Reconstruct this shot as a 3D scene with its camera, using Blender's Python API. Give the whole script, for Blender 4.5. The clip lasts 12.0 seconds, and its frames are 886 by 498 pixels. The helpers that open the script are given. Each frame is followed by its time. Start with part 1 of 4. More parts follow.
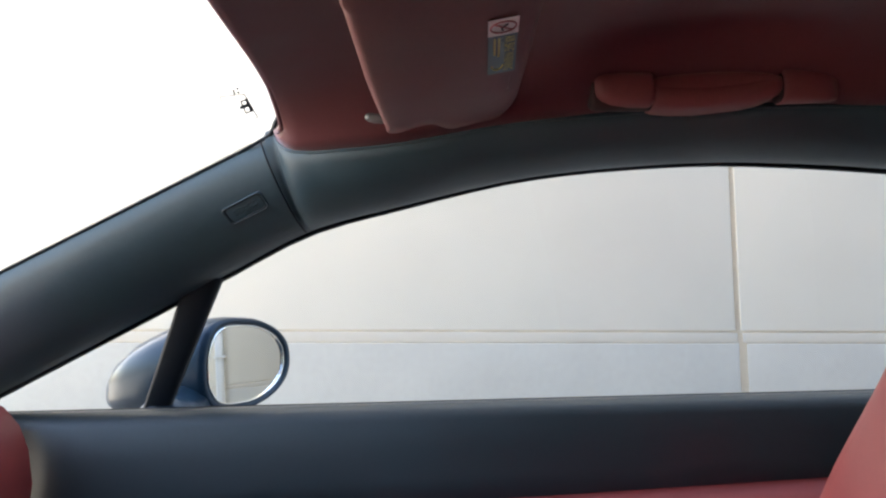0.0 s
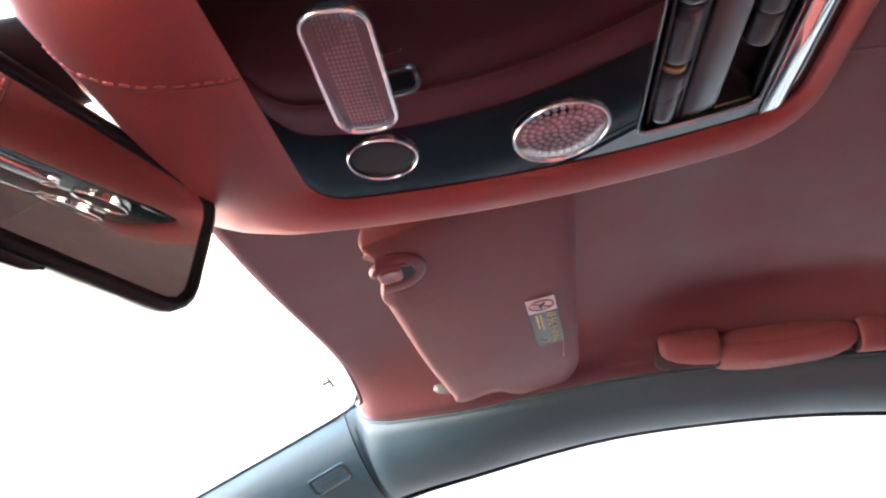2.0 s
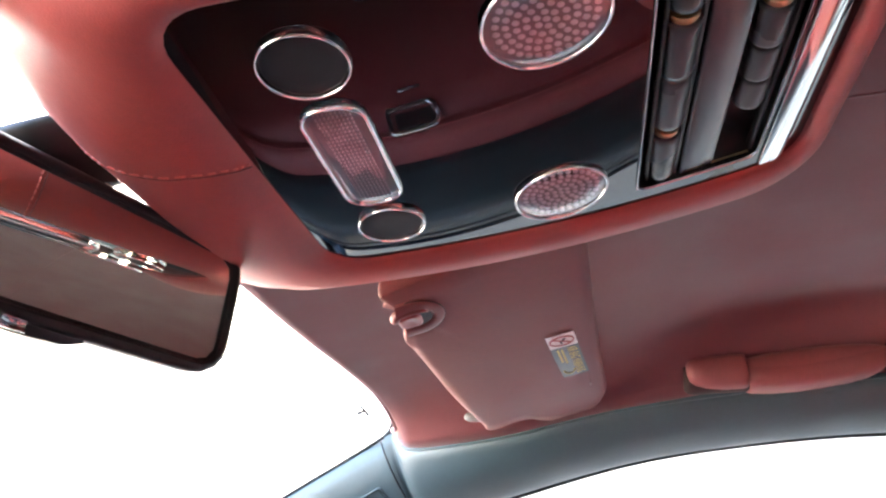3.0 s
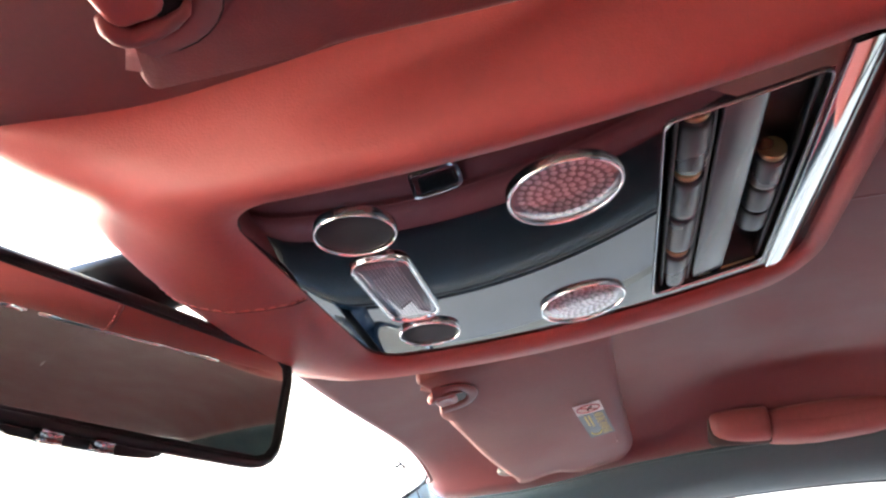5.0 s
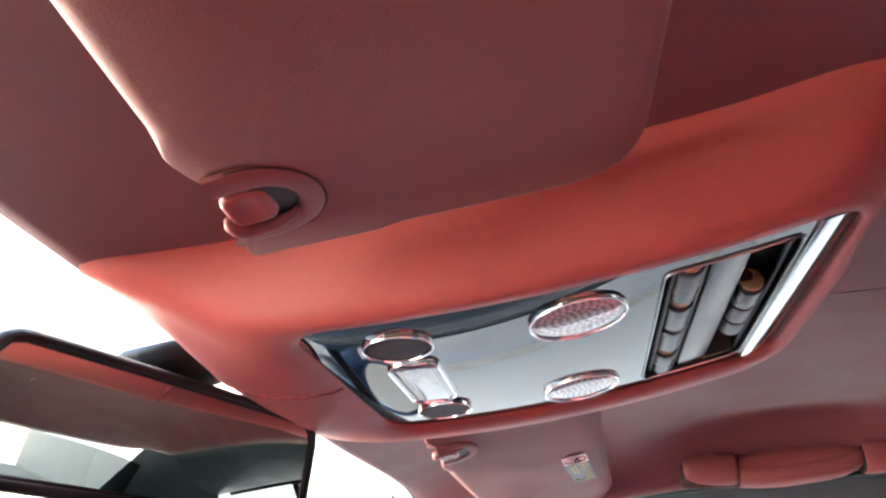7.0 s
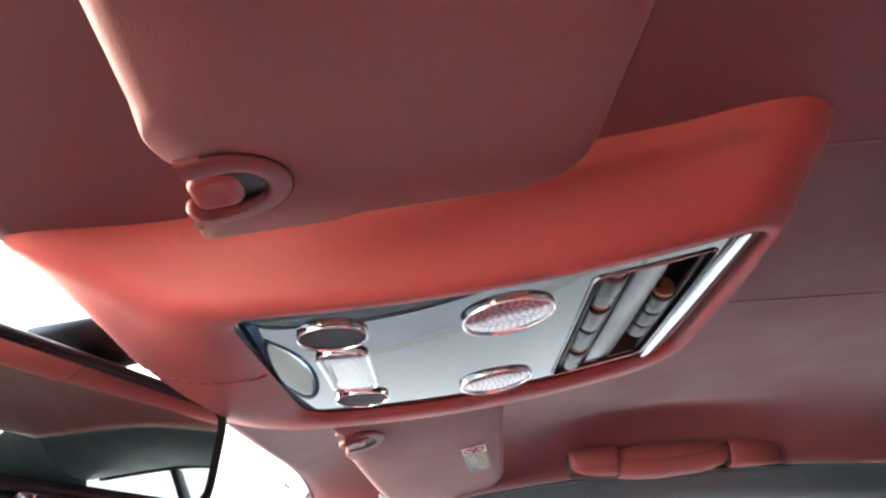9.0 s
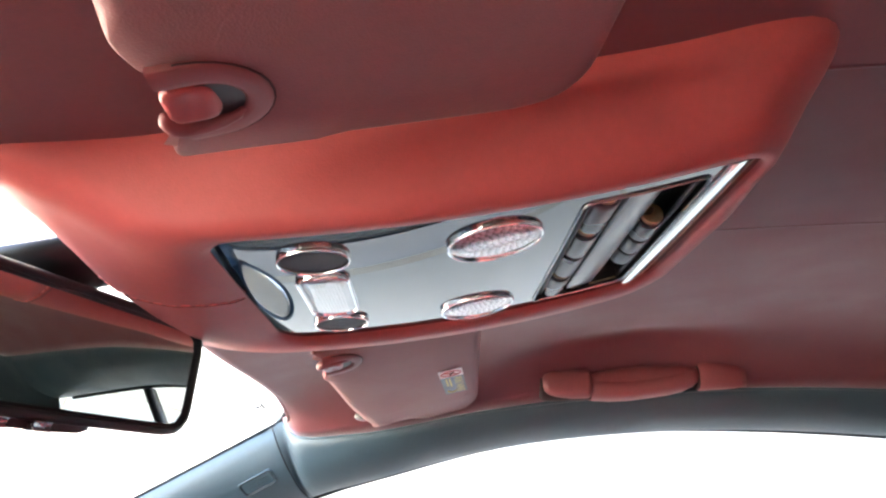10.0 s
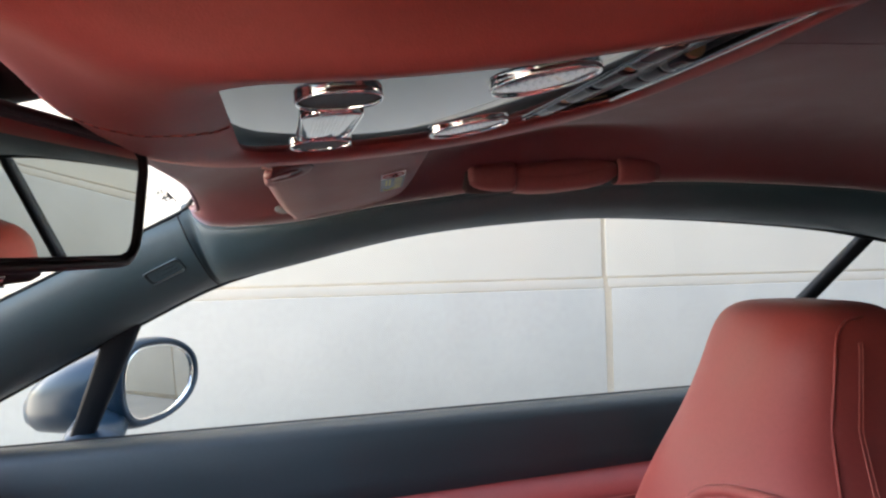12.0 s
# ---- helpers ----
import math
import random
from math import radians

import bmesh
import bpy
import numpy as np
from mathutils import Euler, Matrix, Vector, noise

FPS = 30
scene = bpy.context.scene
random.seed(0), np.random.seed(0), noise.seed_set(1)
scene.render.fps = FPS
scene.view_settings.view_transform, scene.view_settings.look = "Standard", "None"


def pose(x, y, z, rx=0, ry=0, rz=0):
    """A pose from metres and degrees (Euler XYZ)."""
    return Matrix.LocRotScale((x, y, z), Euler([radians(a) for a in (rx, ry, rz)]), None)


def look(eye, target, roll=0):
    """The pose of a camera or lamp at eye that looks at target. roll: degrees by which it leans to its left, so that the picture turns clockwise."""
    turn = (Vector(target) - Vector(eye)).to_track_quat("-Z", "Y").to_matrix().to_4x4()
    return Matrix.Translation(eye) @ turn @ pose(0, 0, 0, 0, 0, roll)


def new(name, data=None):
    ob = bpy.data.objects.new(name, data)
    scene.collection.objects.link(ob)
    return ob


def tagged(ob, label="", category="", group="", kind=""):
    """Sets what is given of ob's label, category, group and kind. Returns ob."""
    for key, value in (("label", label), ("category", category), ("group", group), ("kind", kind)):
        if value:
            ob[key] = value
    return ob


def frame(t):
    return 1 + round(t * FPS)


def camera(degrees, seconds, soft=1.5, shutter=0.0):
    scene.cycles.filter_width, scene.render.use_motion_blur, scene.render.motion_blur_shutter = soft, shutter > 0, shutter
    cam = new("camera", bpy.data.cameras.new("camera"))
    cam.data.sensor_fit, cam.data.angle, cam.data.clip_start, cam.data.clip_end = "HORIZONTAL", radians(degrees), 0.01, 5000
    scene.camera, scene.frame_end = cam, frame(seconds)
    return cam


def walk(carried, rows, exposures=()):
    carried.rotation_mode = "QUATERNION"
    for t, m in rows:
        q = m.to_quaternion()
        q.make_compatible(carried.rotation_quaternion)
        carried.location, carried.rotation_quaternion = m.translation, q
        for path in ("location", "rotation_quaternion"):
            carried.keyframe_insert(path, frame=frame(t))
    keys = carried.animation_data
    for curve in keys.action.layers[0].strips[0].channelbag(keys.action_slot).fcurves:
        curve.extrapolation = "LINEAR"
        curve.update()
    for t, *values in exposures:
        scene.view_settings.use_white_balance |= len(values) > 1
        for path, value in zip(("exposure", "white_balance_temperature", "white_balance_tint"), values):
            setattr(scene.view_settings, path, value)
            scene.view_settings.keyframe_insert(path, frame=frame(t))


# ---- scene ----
cam = camera(61.8, 12.0, soft=2.3)
PATH = [
    (0, (0.032, -0.227, 0.984), (0.161, 1.754, 1.224), 0.1),
    (0.5, (0.045, -0.254, 1.001), (0.168, 1.689, 1.458), -0.7),
    (1, (0.067, -0.261, 0.994), (0.079, 1.612, 1.695), -0.5),
    (1.5, (0.085, -0.258, 0.996), (-0.028, 1.556, 1.831), -0.3),
    (2, (0.102, -0.266, 1.0), (-0.108, 1.526, 1.864), -0.0),
    (2.5, (0.114, -0.278, 1.007), (-0.162, 1.5, 1.879), 0.0),
    (3, (0.128, -0.296, 1.019), (-0.203, 1.473, 1.893), 0.1),
    (5, (0.136, -0.362, 1.053), (-0.257, 1.379, 1.956), -0.4),
    (5.5, (0.143, -0.386, 1.064), (-0.252, 1.356, 1.965), -0.2),
    (6, (0.137, -0.407, 1.072), (-0.255, 1.334, 1.975), -0.3),
    (6.5, (0.124, -0.438, 1.081), (-0.252, 1.306, 1.986), -0.1),
    (7, (0.122, -0.446, 1.081), (-0.199, 1.308, 1.987), 0.2),
    (9, (0.094, -0.459, 1.079), (0.078, 1.337, 1.959), -0.8),
    (9.5, (0.092, -0.449, 1.079), (0.113, 1.379, 1.888), -0.9),
    (10, (0.087, -0.446, 1.085), (0.143, 1.431, 1.774), -0.8),
    (10.5, (0.073, -0.447, 1.088), (0.188, 1.479, 1.616), -0.9),
    (11, (0.049, -0.452, 1.117), (0.248, 1.504, 1.489), -1.0),
    (11.5, (0.049, -0.431, 1.126), (0.362, 1.53, 1.364), -1.1),
    (12, (0.002, -0.398, 1.142), (0.438, 1.554, 1.18), -1.3),
]
EXPOSURE = [(t, stops, 7000 if t < 11 else 7350, tint) for t, stops, tint in ((0.0, 3.5, 11), (0.5, 3.5, 11), (1.0, 4.02, 11), (1.5, 4.9, 11), (2.5, 5.75, 11), (5.0, 5.6, 10), (7.0, 5.7, 10), (10.0, 5.6, 10), (10.8, 5.15, 10), (11.4, 4.5, 11), (12.0, 3.9, 11))]
walk(cam, [(t, look(eye, target, roll)) for t, eye, target, roll in PATH], EXPOSURE)


# ---- world and sun: the sun stands behind the tall wall, so that the car is in its shade ----
world = bpy.data.worlds.new("sky")
world.use_nodes = True
scene.world = world
wn = world.node_tree.nodes
sky = wn.new("ShaderNodeTexSky")
sky.sky_type, sky.sun_disc = "NISHITA", False
sky.sun_elevation, sky.sun_rotation = radians(47), radians(-27)
sky.air_density, sky.dust_density, sky.ozone_density = 1.0, 4.0, 1.0
wn["Background"].inputs["Strength"].default_value = 0.15
world.node_tree.links.new(sky.outputs[0], wn["Background"].inputs["Color"])
sun = new("sun", bpy.data.lights.new("sun", "SUN"))
sun.data.energy, sun.data.angle, sun.data.color = 4.5, radians(1.5), (1.0, 0.97, 0.93)
sun.matrix_world = look((-3.0, 6.0, 7.3), (0, 0, 0))


# ---- materials ----
def material(name, base, rough=0.5, metal=0.0, grain=0.0, depth=0.1, mottle=0.12, coarse=9.0, sheen=0.0, tint=(1, 1, 1), coat=0.0, spec=0.5, cells=False, wear=0.08, nap=0.45):
    """A surface with colour variation and roughness variation at two scales, and a fine relief."""
    m = bpy.data.materials.new(name)
    m.use_nodes = True
    nt = m.node_tree
    b = nt.nodes["Principled BSDF"]
    at = nt.nodes.new("ShaderNodeTexCoord")
    big = nt.nodes.new("ShaderNodeTexNoise")
    big.inputs["Scale"].default_value, big.inputs["Detail"].default_value = coarse, 5.0
    nt.links.new(at.outputs["Object"], big.inputs["Vector"])
    fine = nt.nodes.new("ShaderNodeTexNoise")
    fine.inputs["Scale"].default_value, fine.inputs["Detail"].default_value = coarse * 22, 3.0
    nt.links.new(at.outputs["Object"], fine.inputs["Vector"])
    both = nt.nodes.new("ShaderNodeMath")
    both.operation = "MULTIPLY_ADD"
    both.inputs[1].default_value = 0.6
    half = nt.nodes.new("ShaderNodeMath")
    half.operation = "MULTIPLY"
    half.inputs[1].default_value = 0.4
    nt.links.new(fine.outputs["Fac"], half.inputs[0])
    nt.links.new(big.outputs["Fac"], both.inputs[0])
    nt.links.new(half.outputs[0], both.inputs[2])
    span = nt.nodes.new("ShaderNodeMapRange")
    span.inputs["From Min"].default_value, span.inputs["From Max"].default_value = 0.3, 0.7
    span.inputs["To Min"].default_value, span.inputs["To Max"].default_value = 1 - mottle, 1 + mottle
    nt.links.new(both.outputs[0], span.inputs["Value"])
    tone = nt.nodes.new("ShaderNodeVectorMath")
    tone.operation = "SCALE"
    tone.inputs[0].default_value = base
    nt.links.new(span.outputs[0], tone.inputs["Scale"])
    nt.links.new(tone.outputs[0], b.inputs["Base Color"])
    gloss = nt.nodes.new("ShaderNodeMapRange")
    gloss.inputs["From Min"].default_value, gloss.inputs["From Max"].default_value = 0.3, 0.7
    gloss.inputs["To Min"].default_value, gloss.inputs["To Max"].default_value = max(0.0, rough - wear), min(1.0, rough + wear)
    nt.links.new(big.outputs["Fac"], gloss.inputs["Value"])
    nt.links.new(gloss.outputs[0], b.inputs["Roughness"])
    b.inputs["Metallic"].default_value = metal
    b.inputs["Specular IOR Level"].default_value = spec
    b.inputs["Sheen Weight"].default_value = sheen
    b.inputs["Sheen Roughness"].default_value = nap
    b.inputs["Sheen Tint"].default_value = (*tint, 1)
    b.inputs["Coat Weight"].default_value = coat
    b.inputs["Coat Roughness"].default_value = 0.02
    if grain:
        if cells:
            g = nt.nodes.new("ShaderNodeTexVoronoi")
            g.inputs["Scale"].default_value = grain
            out = g.outputs["Distance"]
        else:
            g = nt.nodes.new("ShaderNodeTexNoise")
            g.inputs["Scale"].default_value, g.inputs["Detail"].default_value = grain, 4.0
            out = g.outputs["Fac"]
        nt.links.new(at.outputs["Object"], g.inputs["Vector"])
        bump = nt.nodes.new("ShaderNodeBump")
        bump.inputs["Strength"].default_value, bump.inputs["Distance"].default_value = depth, 0.0006
        nt.links.new(out, bump.inputs["Height"])
        nt.links.new(bump.outputs[0], b.inputs["Normal"])
    return m


def pane_glass(name, tint, shine):
    """Thin sheet glass: tinted see-through with a share of mirror by its shine."""
    m = bpy.data.materials.new(name)
    m.use_nodes = True
    nt = m.node_tree
    nt.nodes.remove(nt.nodes["Principled BSDF"])
    clear, gl, mix = (nt.nodes.new(k) for k in ("ShaderNodeBsdfTransparent", "ShaderNodeBsdfGlossy", "ShaderNodeMixShader"))
    clear.inputs["Color"].default_value = (*tint, 1)
    gl.inputs["Roughness"].default_value = 0.0
    mix.inputs[0].default_value = shine
    nt.links.new(clear.outputs[0], mix.inputs[1])
    nt.links.new(gl.outputs[0], mix.inputs[2])
    nt.links.new(mix.outputs[0], nt.nodes["Material Output"].inputs["Surface"])
    return m


def cover_glass(name, tint):
    """Clear moulded cover: see-through, with gloss that grows towards a glancing view."""
    m = pane_glass(name, tint, 0.05)
    nt = m.node_tree
    mix = next(n for n in nt.nodes if n.type == "MIX_SHADER")
    lw = nt.nodes.new("ShaderNodeLayerWeight")
    lw.inputs["Blend"].default_value = 0.35
    curve = nt.nodes.new("ShaderNodeMath")
    curve.operation = "POWER"
    curve.inputs[1].default_value = 2.0
    nt.links.new(lw.outputs["Facing"], curve.inputs[0])
    lift = nt.nodes.new("ShaderNodeMath")
    lift.operation, lift.use_clamp = "MULTIPLY_ADD", True
    lift.inputs[1].default_value, lift.inputs[2].default_value = 1.15, 0.05
    nt.links.new(curve.outputs[0], lift.inputs[0])
    nt.links.new(lift.outputs[0], mix.inputs[0])
    return m


RED = material("red leather", (0.31, 0.052, 0.048), 0.5, grain=900, depth=0.14, mottle=0.1, cells=True, sheen=0.07, tint=(1.0, 0.6, 0.55))
HANDLE = material("deep red leather", (0.2, 0.047, 0.049), 0.55, grain=1000, depth=0.2, mottle=0.1, cells=True, sheen=0.15, tint=(1.0, 0.6, 0.55))
CLIP = material("smooth maroon moulding", (0.17, 0.04, 0.039), 0.45, grain=1400, depth=0.1, mottle=0.06)
RED_TRIM = material("red moulded trim", (0.27, 0.052, 0.048), 0.34, grain=1400, depth=0.12, mottle=0.06)
SUEDE = material("maroon suede headlining", (0.13, 0.032, 0.036), 0.6, grain=1600, depth=0.2, mottle=0.12, coarse=14, sheen=0.3, tint=(0.88, 0.88, 1.0), spec=0.7, nap=0.25)
VISOR = material("maroon leather", (0.16, 0.037, 0.036), 0.6, grain=1000, depth=0.13, mottle=0.12, cells=True, sheen=0.22, tint=(1.0, 0.8, 0.8), spec=0.35)
DEEP = material("dark maroon gap", (0.03, 0.012, 0.012), 0.8, mottle=0.1)
DARK = material("slate grained trim", (0.034, 0.060, 0.074), 0.46, grain=1100, depth=0.3, mottle=0.1, cells=True)
PLATE = material("dark slate plastic", (0.022, 0.04, 0.052), 0.38, grain=1100, depth=0.2, mottle=0.1)
BLACK = material("black plastic", (0.0055, 0.006, 0.0072), 0.4, grain=1500, depth=0.15, mottle=0.15, spec=0.35)
DOOR_TRIM = material("dark slate door trim", (0.021, 0.032, 0.037), 0.45, grain=1100, depth=0.3, mottle=0.1, cells=True)
RUBBER = material("black rubber", (0.0075, 0.010, 0.0145), 0.6, grain=700, depth=0.2, spec=0.2)
LACQUER = material("black lacquer", (0.008, 0.007, 0.007), 0.02, mottle=0.2, wear=0.012, spec=0.5)
CHROME = material("polished chrome", (0.86, 0.87, 0.88), 0.05, 1.0, mottle=0.04, wear=0.03)
LIP = material("polished rear lip", (0.62, 0.62, 0.6), 0.06, 1.0, mottle=0.04, wear=0.03)
STRIP = material("satin dark metal strip", (0.05, 0.052, 0.056), 0.2, 0.0, mottle=0.05, grain=2000, depth=0.03)
SATIN = material("satin grey metal", (0.36, 0.37, 0.39), 0.2, 1.0, mottle=0.05, grain=2000, depth=0.05)
SWITCH = material("graphite switch", (0.03, 0.032, 0.036), 0.26, 0.0, mottle=0.1, grain=1800, depth=0.08, spec=0.4)
BRASS = material("pale brass cap", (0.62, 0.47, 0.27), 0.3, 0.9, mottle=0.1)
LENS_GAP = material("lamp lens dimple", (0.42, 0.37, 0.37), 0.3, 0.2, mottle=0.15)
LENS_DARK = material("dim lamp reflector", (0.26, 0.235, 0.235), 0.35, 0.05, mottle=0.15)
LENS_GREY = material("grey lamp reflector", (0.2, 0.2, 0.205), 0.35, 0.05, mottle=0.15)
LENS_BACK = material("lamp reflector", (0.76, 0.73, 0.73), 0.35, 0.05, mottle=0.15)
MIRROR = material("mirror silvering", (0.80, 0.79, 0.70), 0.005, 1.0, mottle=0.01, wear=0.004)
WING_MIRROR = material("wing mirror silvering", (0.82, 0.78, 0.70), 0.01, 1.0, mottle=0.02, wear=0.004)
PAINT = material("dark blue car paint", (0.012, 0.034, 0.06), 0.3, 0.15, mottle=0.03, coat=0.12, spec=0.3, wear=0.02)
WHITE_FILM = material("white label film", (0.82, 0.77, 0.75), 0.32, mottle=0.06, coarse=60, spec=0.5)
TEAL_FILM = material("dark green label film", (0.04, 0.062, 0.064), 0.34, mottle=0.1, coarse=60, spec=0.45)
YELLOW_INK = material("yellow ink", (0.62, 0.52, 0.16), 0.6, mottle=0.1, coarse=60)
RED_INK = material("red ink", (0.45, 0.12, 0.12), 0.6)
BLACK_INK = material("black ink", (0.02, 0.02, 0.022), 0.6)
STITCH = material("red thread", (0.52, 0.12, 0.1), 0.6, grain=3000, depth=0.3)
PLASTER = material("pale wall panel", (0.78, 0.70, 0.585), 0.8, grain=160, depth=0.5, mottle=0.045, coarse=1.6)
PLASTER_BAND = material("sandy wall band", (0.69, 0.6, 0.49), 0.8, grain=160, depth=0.5, mottle=0.06, coarse=1.6)
PLASTER_LOW = material("pale lower wall panel", (0.60, 0.542, 0.458), 0.8, grain=160, depth=0.5, mottle=0.09, coarse=1.6)
JOINT = material("wall joint", (0.78, 0.68, 0.56), 0.85, mottle=0.2, coarse=3)
BOUNCE_GROUND = material("pale yard concrete", (0.33, 0.3, 0.255), 0.85, grain=90, depth=0.8, mottle=0.18, coarse=1.2)
SHADE_WALL = material("weathered dark plaster", (0.06, 0.05, 0.042), 0.85, grain=60, depth=0.6, mottle=0.2, coarse=1.2)
WHITE_PAINT = material("white painted metal", (0.8, 0.8, 0.78), 0.5, mottle=0.05, coarse=5)
CARPET = material("dark carpet", (0.022, 0.02, 0.021), 0.95, grain=900, depth=1.0, mottle=0.2)
SIDE_GLASS = pane_glass("side glass", (0.66, 0.69, 0.69), 0.03)
# tint set this dark to cut light from behind on headlining and console
REAR_GLASS = pane_glass("tinted rear glass", (0.14, 0.147, 0.147), 0.03)
COVER = cover_glass("lamp cover", (0.95, 0.9, 0.9))
FRONT_GLASS = pane_glass("windscreen glass", (0.96, 0.98, 0.97), 0.02)


# ---- building helpers ----
def smooth(t):
    return t * t * (3 - 2 * t)


def table(x, xs, ys):
    """A soft curve through a few stations."""
    x = min(max(x, xs[0]), xs[-1])
    for a, b, p, q in zip(xs, xs[1:], ys, ys[1:]):
        if x <= b:
            return p + (q - p) * (x - a) / (b - a)
    return ys[-1]


def spline(x, xs, ys):
    """A Catmull-Rom curve through stations."""
    x = min(max(x, xs[0]), xs[-1])
    n = len(xs)
    i = max(k for k in range(n - 1) if xs[k] <= x)
    h = xs[i + 1] - xs[i]
    u = (x - xs[i]) / h

    def slope(k):
        a, b = max(k - 1, 0), min(k + 1, n - 1)
        return (ys[b] - ys[a]) / (xs[b] - xs[a])

    return (2*u**3 - 3*u**2 + 1) * ys[i] + (u**3 - 2*u**2 + u) * h * slope(i) + (3*u**2 - 2*u**3) * ys[i + 1] + (u**3 - u**2) * h * slope(i + 1)


def part(name, data, mat, parent=None, label="", flat=False):
    """One mesh object from a bmesh (or a mesh) under a thing or a part."""
    if isinstance(data, bmesh.types.BMesh):
        me = bpy.data.meshes.new(name)
        bmesh.ops.recalc_face_normals(data, faces=data.faces)
        data.to_mesh(me)
        data.free()
    else:
        me = data
    me.materials.clear()
    me.materials.append(mat)
    for p in me.polygons:
        p.use_smooth = not flat
    ob = new(name, me)
    if parent is not None:
        ob.parent = parent
    if label:
        ob["label"] = label
    return ob


def thing(name, label, category, group="", kind=""):
    ob = new(name)
    ob.empty_display_size = 0.02
    return tagged(ob, label, category, group, kind)


def grid(rows, close=False, tip=True):
    """A sheet of quads from rows of points; close joins each row's ends, and a very small last ring is filled."""
    bm = bmesh.new()
    vs = [[bm.verts.new(p) for p in row] for row in rows]
    for a, b in zip(vs, vs[1:]):
        n = len(a)
        for i in range(n if close else n - 1):
            j = (i + 1) % n
            bm.faces.new((a[i], a[j], b[j], b[i]))
    if close and tip and max((v.co - vs[-1][0].co).length for v in vs[-1]) < 0.009:
        bm.faces.new(vs[-1])
    return bm


def thicken(ob, depth, offset=-1):
    s = ob.modifiers.new("solid", "SOLIDIFY")
    s.thickness, s.offset = depth, offset
    return ob


def soften(ob, levels=1):
    s = ob.modifiers.new("soft", "SUBSURF")
    s.levels = s.render_levels = levels
    return ob


def round_rect(x0, x1, y0, y1, r, n=8):
    """Points round a rectangle with round corners; r: one radius or four (x1y1, x0y1, x0y0, x1y0)."""
    r = (r,) * 4 if isinstance(r, (int, float)) else r
    out = []
    for k, (cx, cy, sx, sy) in enumerate(((x1, y1, -1, -1), (x0, y1, 1, -1), (x0, y0, 1, 1), (x1, y0, -1, 1))):
        ox, oy = cx + sx * r[k], cy + sy * r[k]
        for i in range(n + 1):
            a = math.pi / 2 * (k + i / n)
            out.append((ox + r[k] * math.cos(a), oy + r[k] * math.sin(a)))
    return out


def dense(points, step):
    """Points spread along a closed outline."""
    out = []
    for (ax, ay), (bx, by) in zip(points, points[1:] + points[:1]):
        n = max(1, int(math.hypot(bx - ax, by - ay) / step))
        out += [(ax + (bx - ax) * i / n, ay + (by - ay) * i / n) for i in range(n)]
    return out


def tube(path, radius, sides=10, squash=1.0, ends=True):
    """A round bar along points; radius may be a list."""
    pts = [Vector(p) for p in path]
    rows = []
    up = Vector((0.12, 0.21, 0.97)).normalized()
    for i, p in enumerate(pts):
        ahead = (pts[min(i + 1, len(pts) - 1)] - pts[max(i - 1, 0)]).normalized()
        side = ahead.cross(up).normalized()
        top = side.cross(ahead)
        r = radius[i] if isinstance(radius, (list, tuple)) else radius
        rows.append([p + side * math.cos(2 * math.pi * k / sides) * r + top * math.sin(2 * math.pi * k / sides) * r * squash for k in range(sides)])
    bm = grid(rows, True, False)
    if ends:
        bm.verts.ensure_lookup_table()
        n = len(bm.verts)
        bm.faces.new(bm.verts[:sides][::-1])
        bm.faces.new(bm.verts[n - sides:])
    return bm


def box(x0, x1, y0, y1, z0, z1, bevel=0.0, seg=2):
    bm = bmesh.new()
    bmesh.ops.create_cube(bm, size=1)
    for v in bm.verts:
        v.co = ((x0 + x1) / 2 + v.co.x * (x1 - x0), (y0 + y1) / 2 + v.co.y * (y1 - y0), (z0 + z1) / 2 + v.co.z * (z1 - z0))
    if bevel:
        bmesh.ops.bevel(bm, geom=bm.edges, offset=bevel, segments=seg, profile=0.6, affect="EDGES")
    return bm


def mirrored(ob):
    """A twin of a thing on the other side of the car."""
    made = {}
    for o in (ob, *ob.children_recursive):
        made[o] = o.copy()
        if o.type == "MESH":
            me = o.data.copy()
            me.transform(Matrix.Diagonal((1, -1, 1, 1)))
            me.flip_normals()
            made[o].data = me
        scene.collection.objects.link(made[o])
        made[o].parent = made.get(o.parent, o.parent)
    return made[ob]


# ---- the car's surfaces: x to the rear, y to the passenger's side, z up ----
def liner_z(x, y):
    mid = spline(x, [-0.16, -0.1, 0.0, 0.16, 0.3, 0.6, 0.9, 1.2, 1.4, 1.62], [1.215, 1.238, 1.262, 1.288, 1.306, 1.318, 1.303, 1.258, 1.21, 1.145])
    side = rail_top(x)[1]
    k = min(abs(y) / rail_top(x)[0], 1.2)
    hollow = 0.022 * math.exp(-((x - 0.37) / 0.11) ** 2 - ((abs(y) - 0.505) / 0.055) ** 2)
    return mid - (mid - side) * k ** 9 + hollow


def rail_top(x):
    """Upper edge of the dark roof rail: y, z."""
    if x < -0.1125:
        return 0.632 - 0.15 * (x + 0.1125), 1.224 + 0.5 * (x + 0.1125)
    y = spline(x, [-0.16, -0.1125, -0.1, -0.085, -0.05, 0.0, 0.15, 0.4, 0.8, 1.4], [0.67, 0.632, 0.618, 0.609, 0.597, 0.586, 0.572, 0.566, 0.562, 0.55])
    z = spline(x, [-0.16, -0.1125, -0.107, -0.1, -0.089, -0.074, -0.05, 0.03, 0.16, 0.3, 0.45, 0.65, 0.95, 1.4], [1.25, 1.224, 1.2125, 1.2045, 1.198, 1.195, 1.1945, 1.2005, 1.223, 1.238, 1.248, 1.25, 1.232, 1.165])
    return y, z


